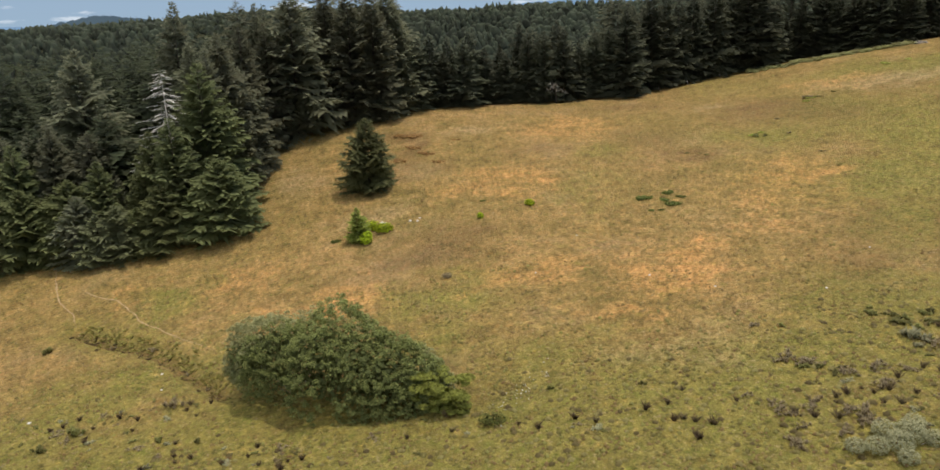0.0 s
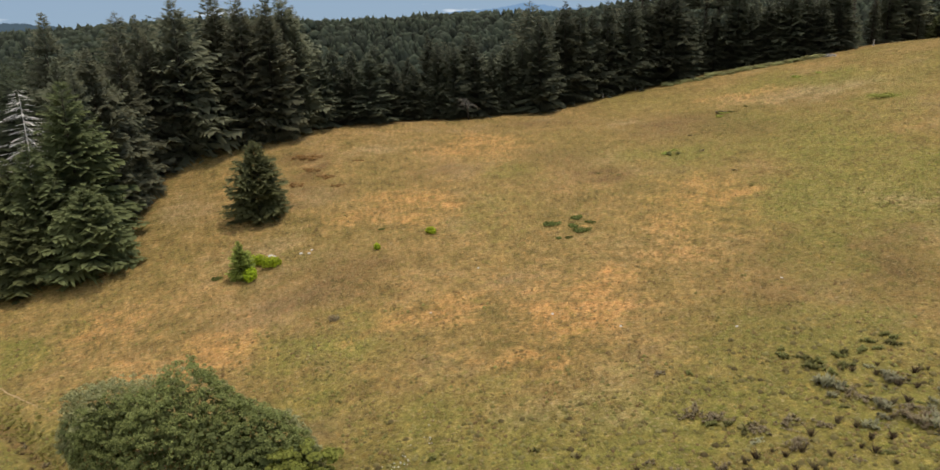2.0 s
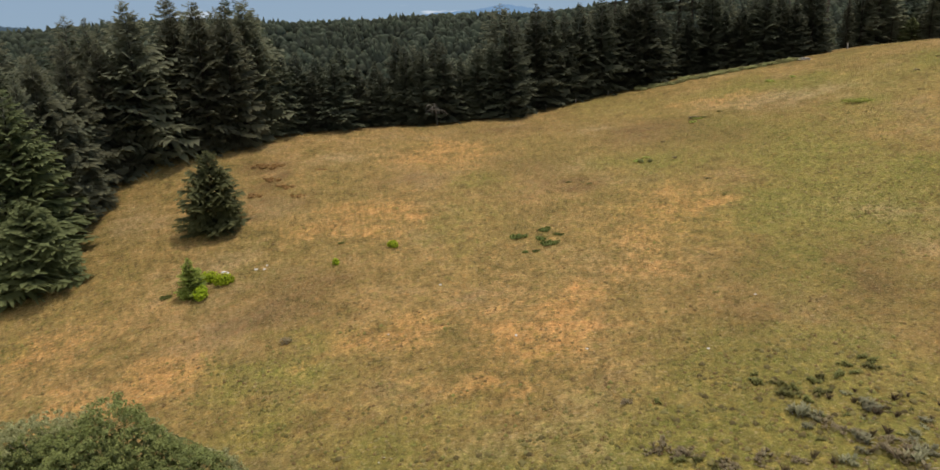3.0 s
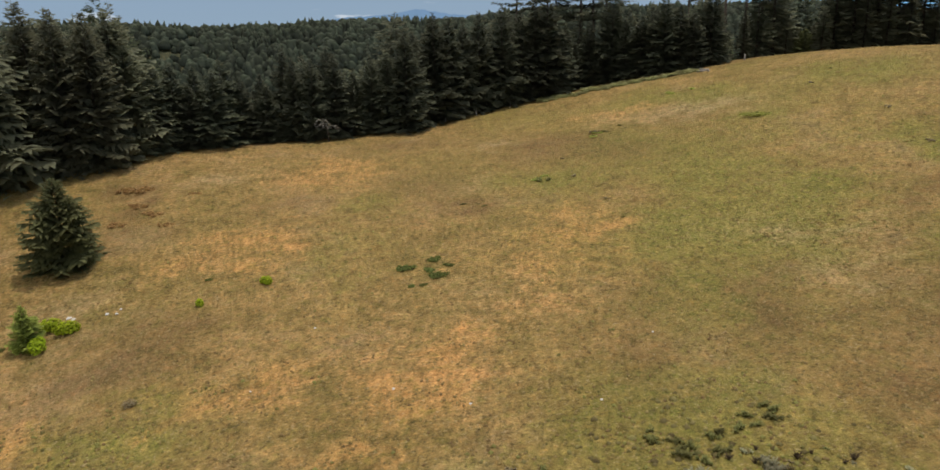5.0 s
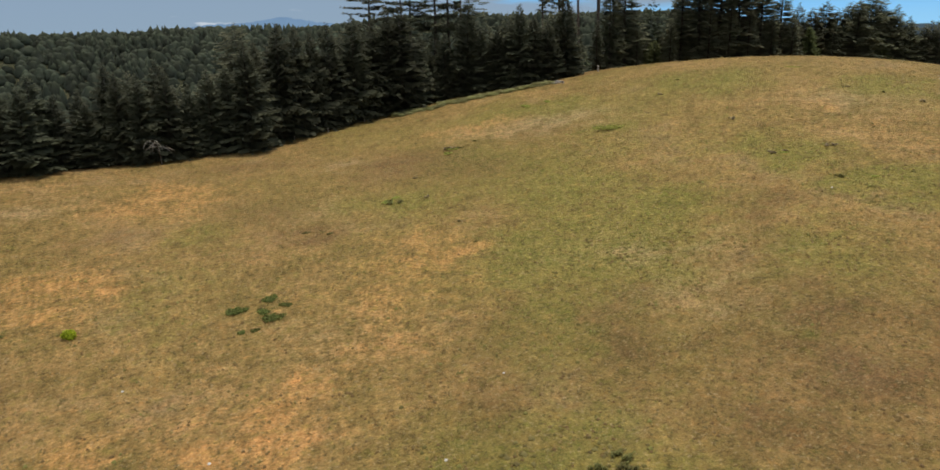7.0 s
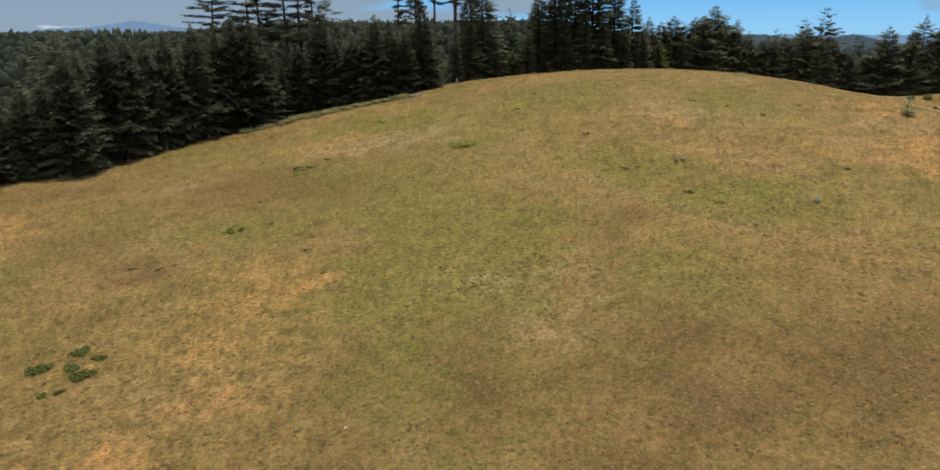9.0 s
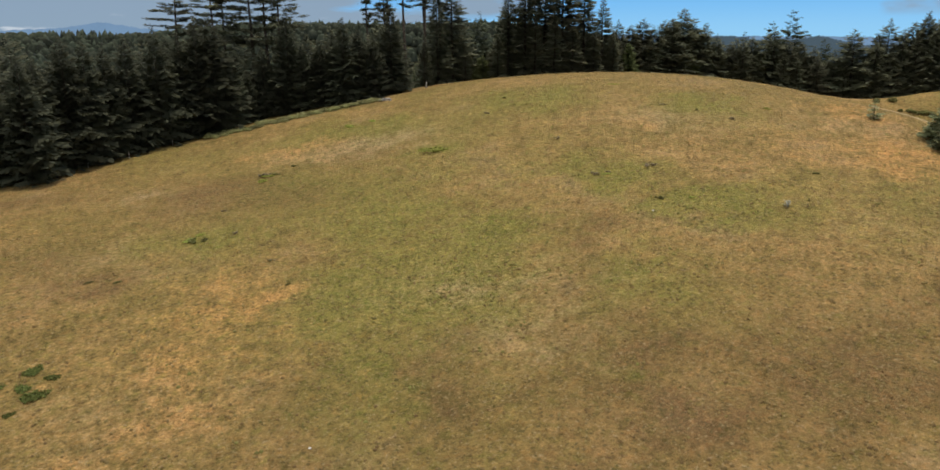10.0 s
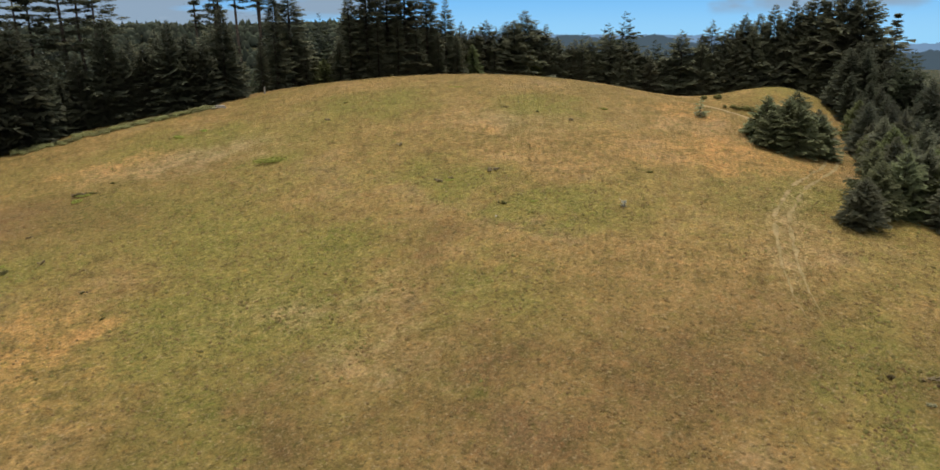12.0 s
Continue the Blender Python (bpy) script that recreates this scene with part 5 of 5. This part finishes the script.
for x, y, size in ((-59.5, 94.5, 1.5), (-47, 66, 1.4), (-33, 64, 0.9), (-28, 62, 0.8), (18, 58, 0.7), (9, 60, 0.7), (36, 66, 0.8)):
    tagged(stand(heaths[1], x, y, pick.uniform(0, 6), size), group="heath bushes")


# ---------------------------------------------------------------- dead wood and stones
def dead_spruce():
    """A bleached dead tree in front of the living ones."""
    rng = random.Random(81)
    root = new("dead_tree")
    part("trunk", trunk_mesh(rng, 29.5, 0.34, DEAD), root)
    v, f = [], []
    for k in range(120):
        up = 0.3 + 0.68 * (k + rng.random()) / 120
        a, length = rng.uniform(0, 6.283), (1 - up) ** 0.8 * 13.0 * rng.uniform(0.6, 1.1) + 0.6
        z = 29.5 * up
        ca, sa = math.cos(a), math.sin(a)
        pts = [(ca * length * q, sa * length * q, z - 0.12 * length * q * q) for q in (0, 0.4, 0.75, 1)]
        tube(v, f, pts, [0.16, 0.13, 0.10, 0.03], 4)
        for q in (0.35, 0.5, 0.65, 0.8, 0.9):
            for side in (-1, 1):
                w = side * 0.3 * length * (1.1 - q)
                x, y, zz = ca * length * q, sa * length * q, z - 0.12 * length * q * q
                tube(v, f, [(x, y, zz), (x + ca * abs(w) * 0.6 - sa * w, y + sa * abs(w) * 0.6 + ca * w, zz - 0.25 * abs(w))], [0.08, 0.03], 3)
    part("branchwork", mesh_of("branchwork", v, f, DEAD), root)
    tagged(root, "bleached silver dead spruce at the wood's edge", "tree")
    return settle(root, DEAD_AT[0], DEAD_AT[1], 0.4, 1.0)


dead_spruce()


def snag(x, y):
    """A small fallen-over dead tree with long arching boughs."""
    rng = random.Random(82)
    root = new("dead_tree")
    v, f = [], []
    tube(v, f, [(0.6, 0.5, -0.4), (0.3, 0.2, 2.5), (-0.4, -0.4, 4.8), (-1.5, -0.9, 6.2), (-2.6, -1.2, 6.7)], [0.2, 0.16, 0.12, 0.08, 0.04], 7)
    part("trunk", mesh_of("trunk", v, f, BARK), root)
    v, f = [], []
    for k in range(30):
        q, a, length = rng.uniform(0.2, 1.0), rng.uniform(0, 6.283), rng.uniform(1.2, 4.2)
        bx, by, bz = 0.3 - 2.7 * q * q, 0.2 - 1.3 * q, 2.6 + 4.0 * q
        ca, sa = math.cos(a), math.sin(a)
        tube(v, f, [(bx + ca * length * u, by + sa * length * u, bz + 0.5 * length * (u - u * u * 1.7)) for u in (0, 0.3, 0.6, 0.85, 1)], [0.08, 0.075, 0.06, 0.04, 0.02], 4)
    part("branchwork", mesh_of("branchwork", v, f, GREY), root)
    return settle(tagged(root, "bare grey dead tree arching over before the spruces", "tree"), x, y, 0.3, 0.85)


snag(31.0, 190.5)


def log(rng, length, radius):
    v, f = [], []
    rings = 6
    for i in range(rings + 1):
        x = length * (i / rings - 0.5)
        for j in range(9):
            a = 6.283 * j / 9
            r = radius * (1 - 0.15 * i / rings) * rng.uniform(0.92, 1.08)
            v.append((x, r * math.cos(a), r * math.sin(a)))
    for i in range(rings):
        for j in range(9):
            a, b = i * 9 + j, i * 9 + (j + 1) % 9
            f.append((a, b, b + 9, a + 9))
    for end in (0, rings):
        k = len(v)
        v.append((length * (end / rings - 0.5), 0, 0))
        for j in range(0, 9):
            a, b = end * 9 + j, end * 9 + (j + 1) % 9
            f.append((k, a, b, b))
    tris = []
    for q in f:
        tris.append((q[0], q[1], q[2]))
        if q[3] != q[2]:
            tris.append((q[0], q[2], q[3]))
    return v, tris


def log_pile(x, y):
    rng = random.Random(83)
    root = new("log_pile")
    for dx, dy, dz, turn, length in ((0, 0, 0.2, 0.3, 3.2), (0.3, 0.6, 0.2, 0.1, 2.6), (-0.2, 1.1, 0.2, 0.5, 2.9), (0.2, 0.35, 0.55, -0.2, 2.5), (0, 0.8, 0.55, 0.9, 2.2), (1.5, -0.4, 0.25, 1.4, 1.6)):
        v, f = log(rng, length, rng.uniform(0.16, 0.24))
        ob = part("log", mesh_of("log", v, f, GREY), root)
        ob.matrix_basis = pose(dx, dy, dz, 0, rng.uniform(-4, 4), math.degrees(turn))
    tagged(root, "heap of grey weathered logs below the wood", "logs")
    return settle(root, x, y, -0.7)


log_pile(130.3, 193.0)


def stump(x, y, tall, radius, label):
    rng = random.Random(int(x))
    v, f = [], []
    tube(v, f, [(0, 0, -0.3), (0, 0, 0.3), (0.03, 0, tall * 0.7), (0.05, 0.02, tall)], [radius * 1.5, radius * 1.05, radius * 0.9, radius * 0.75], 9)
    v.append((0.05, 0.02, tall + 0.04))
    f += [(27 + j, 27 + (j + 1) % 9, 36, 36) for j in range(9)]
    tris = []
    for q in f:
        tris.append(q[:3])
        if q[3] != q[2]:
            tris.append((q[0], q[2], q[3]))
    return settle(tagged(new("tree_stump", mesh_of("tree_stump", v, tris, GREY)), label, "stump"), x, y)


stump(147.0, 199.0, 1.7, 0.22, "tall pale broken stump before the wood")
for x, y in ((81.7, 208.4), (62.1, 202.2), (71, 204.6), (52, 195.8)):
    stump(x, y, 1.2, 0.10, "weathered grey post at the wood's edge")


def stone(seed, radius):
    rng = random.Random(seed)
    bm = bmesh.new()
    bmesh.ops.create_icosphere(bm, subdivisions=2, radius=radius)
    off = Vector((seed * 3.1, seed * 1.7, 0))
    for p in bm.verts:
        p.co *= 1 + 0.45 * noise.noise(p.co / radius * 1.3 + off)
        p.co.z *= 0.6
    me = bpy.data.meshes.new("stone")
    bm.to_mesh(me)
    bm.free()
    me.materials.append(STONE)
    return tagged(new("stone", me), "small pale stone lying in the grass", "stone", "stones in the pasture")


stones = [stone(91, 0.3), stone(92, 0.3), stone(93, 0.3)]
settle(stones[0], 26.6, 85.4, 0, 0.6, 0), settle(stones[1], 33.2, 79.0, 0.5, 0.5, 0), settle(stones[2], -11.6, 121.0, 1, 1.3, 0)
for x, y, size in ((-10.9, 120.4, 1.0), (-6.5, 119.5, 0.9), (-5.2, 118.9, 0.8), (-4.8, 120.0, 0.6), (-37, 77, 0.5), (-52, 74, 0.8), (12, 92, 0.5), (20, 103, 0.5), (-38.6, 82, 0.6), (45, 74, 0.5),
                   (118.6, 97.2, 0.6), (56, 84, 0.5)):
    ob = stand(pick.choice(stones), x, y, pick.uniform(0, 6), size, 0.0)


# ---------------------------------------------------------------- trodden earth
def earth(name, dark, light):
    m, n, l, b = material(name, 0.95, 0.1)
    tex = n.new("ShaderNodeTexCoord")
    fac = noise_node(n, l, tex.outputs["Object"], 1.4, 6, 0.7)
    l.new(ramp_node(n, l, fac, [(0.3, dark), (0.7, light)]), b.inputs["Base Color"])
    return m


EARTH = earth("trodden earth", (0.250, 0.178, 0.085), (0.400, 0.290, 0.170))
PALE_EARTH = earth("pale dusty earth", (0.31, 0.235, 0.13), (0.47, 0.365, 0.225))


def rut_earth():
    m, n, l, b = material("worn grass", 0.95, 0.1)
    tex = n.new("ShaderNodeTexCoord")
    mid = noise_node(n, l, tex.outputs["Object"], 0.42, 6, 0.68)
    fine = noise_node(n, l, tex.outputs["Object"], 1.35, 6, 0.72)
    col = ramp_node(n, l, mid, [(0.32, (0.176, 0.140, 0.060)), (0.50, (0.240, 0.182, 0.085)), (0.68, (0.315, 0.235, 0.122))])
    blots = ramp_node(n, l, fine, [(0.30, (0.45, 0.48, 0.42)), (0.44, (0.92, 0.93, 0.92)), (0.58, (1.08, 1.08, 1.06)), (0.72, (1.45, 1.40, 1.32))])
    l.new(mix_node(n, l, 1.0, col, blots, "MULTIPLY"), b.inputs["Base Color"])
    return m


RUT = rut_earth()


def trodden(name, line, wide, label, seed, mat=EARTH):
    """A narrow worn strip with ragged edges, just proud of the grass."""
    pts = []
    for (ax, ay), (bx, by) in zip(line, line[1:]):
        steps = max(2, int(math.hypot(bx - ax, by - ay) / 0.35))
        pts += [(ax + (bx - ax) * k / steps, ay + (by - ay) * k / steps) for k in range(steps)]
    p = np.array(pts)
    for _ in range(14):
        p[1:-1] = (p[:-2] + 2 * p[1:-1] + p[2:]) / 4
    p += np.stack([waves(p[:, 0], p[:, 1], 5, seed), waves(p[:, 1], p[:, 0], 4, seed + 1)], 1) * 0.10
    d = np.gradient(p, axis=0)
    d /= np.linalg.norm(d, axis=1)[:, None]
    w = wide * (0.55 + 0.45 * np.abs(waves(p[:, 0], p[:, 1], 2.6, seed + 2)))[:, None]
    w *= np.clip((len(p) - 1 - np.arange(len(p))) / (0.22 * len(p)), 0.03, 1)[:, None]
    side = np.stack([-d[:, 1], d[:, 0]], 1)
    rows = [p - side * w, p, p + side * w]
    v = np.concatenate([np.stack([r[:, 0], r[:, 1], height(r[:, 0], r[:, 1]) + (-0.02 if k != 1 else 0.07)], 1) for k, r in enumerate(rows)])
    n = len(p)
    q = np.concatenate([np.stack([k * n + np.arange(n - 1), (k + 1) * n + np.arange(n - 1), (k + 1) * n + np.arange(1, n), k * n + np.arange(1, n)], 1) for k in range(2)])
    tagged(new(name, mesh_of(name, v, q, mat)), label, "path", kind="structure")


def beside(line, off):
    p = np.array(line, float)
    d = np.gradient(p, axis=0)
    d /= np.linalg.norm(d, axis=1)[:, None]
    return [tuple(q) for q in p + np.stack([-d[:, 1], d[:, 0]], 1) * off]


trodden("track_1", beside(WHEELS, 1.0), 0.5, "faint wheel rut worn into the grass", 71, RUT)
trodden("track_2", beside(WHEELS, -1.0), 0.5, "faint wheel rut worn into the grass", 75, RUT)
trodden("path_3", BROW, 0.75, "pale path over the brow of the hill", 79, PALE_EARTH)
trodden("path_1", PATH_A, 0.16, "narrow pale cattle path worn into the grass", 61)
trodden("path_2", PATH_B, 0.15, "narrow pale cattle path worn into the grass", 64)


# ---------------------------------------------------------------- tussocks all over the pasture
def blades():
    """A low ragged mound of grass."""
    v, f, tip = [(0.04, 0.02, 1.0)], [], [1.0]
    for k in range(7):
        a, r = k * 0.898, (0.5, 0.36, 0.46, 0.3, 0.52, 0.38, 0.44)[k]
        v.append((r * math.cos(a), r * math.sin(a), (-0.2, 0.25, -0.1, 0.3, -0.2, 0.2, 0.0)[k]))
        tip.append((0.1, 0.6, 0.2, 0.7, 0.1, 0.6, 0.3)[k])
        f.append((0, k + 1, (k + 1) % 7 + 1))
    return v, f, tip


def tussocks(name, seed, count, mat, green, low, high, label):
    rng = np.random.RandomState(seed)
    v, f, tip = blades()
    x, y = rng.uniform(-75, 215, count), 38 + 162 * rng.uniform(0, 1, count) ** 1.5
    clump = waves(x, y, 7, 21) + 0.7 * waves(x, y, 2.6, 22) + rng.uniform(-1, 1, count)
    keep = (field_distance(x, y) < 0) & (np.hypot((x + 13.2) / 14, (y - 67) / 8) > 1)
    keep &= (np.maximum(patches(x, y, GREEN), 0.8 * (1 - smooth(54, 74, y - 0.10 * x)) * (1 - smooth(45, 68, x))) - 0.8 * patches(x, y, DULL + DULL_SLOPE) + 0.25 * clump > 0.42) if green else (clump > 0.15)
    x, y = x[keep], y[keep]
    size = rng.uniform(low, high, len(x)) ** 1.3
    rows = np.stack([x, y, height(x, y), rng.uniform(0, 6.28, len(x)), size * 0.9, size * 0.42], 1)
    a, b, c = scatter(v, f, tip, rows)
    tagged(new(name, mesh_of(name, a, b, mat, c)), label, "grass", kind="stuff")


tussocks("dry_tussocks", 12, 76000, GRASS, False, 0.2, 0.66, "tufts of dry golden grass over the pasture")
tussocks("green_tussocks", 13, 36000, GREEN_BLADE, True, 0.25, 0.8, "tufts of green grass in the damp hollows")


def rough_lumps():
    rng = np.random.RandomState(14)
    count = 2500
    x, y = rng.uniform(-60, 85, count), rng.uniform(38, 82, count)
    lump = waves(x, y, 8, 25) + 0.8 * waves(x, y, 3, 26) + rng.uniform(-1, 1, count)
    wet = (1 - smooth(54, 76, y - 0.10 * x)) * (1 - smooth(48, 66, x)) + 0.6 * np.exp(-(((x - 54) / 11) ** 2 + ((y - 64) / 10) ** 2))
    keep = (wet + 0.3 * lump > 0.75) & (np.hypot((x + 13.2) / 14, (y - 67) / 8) > 1.05)
    x, y = x[keep], y[keep]
    v, f, tip = blades()
    size = rng.uniform(0.25, 0.75, len(x))
    rows = np.stack([x, y, height(x, y), rng.uniform(0, 6.28, len(x)), size * 1.3, size * 0.5], 1)
    a, b, c = scatter(v, f, tip, rows)
    tagged(new("rough_lumps", mesh_of("rough_lumps", a, b, LUMP, c)), "low brown and olive lumps of rough grass", "grass", kind="stuff")


rough_lumps()


def flowers():
    rng = np.random.RandomState(15)
    count = 50
    s = rng.normal(0, 1, count)
    x, y = 6.2 + 1.9 * s + rng.normal(0, 0.5, count), 60.4 + 2.4 * s + rng.normal(0, 0.9, count)
    v, f, tip = blades()
    rows = np.stack([x, y, height(x, y) + 0.1, rng.uniform(0, 6.28, count), rng.uniform(0.08, 0.2, count), rng.uniform(0.05, 0.10, count)], 1)
    a, b, c = scatter(v, f, tip, rows)
    tagged(new("white_flowers", mesh_of("white_flowers", a, b, PETAL, c)), "scattered white flower heads in green grass", "flowers", kind="stuff")


flowers()
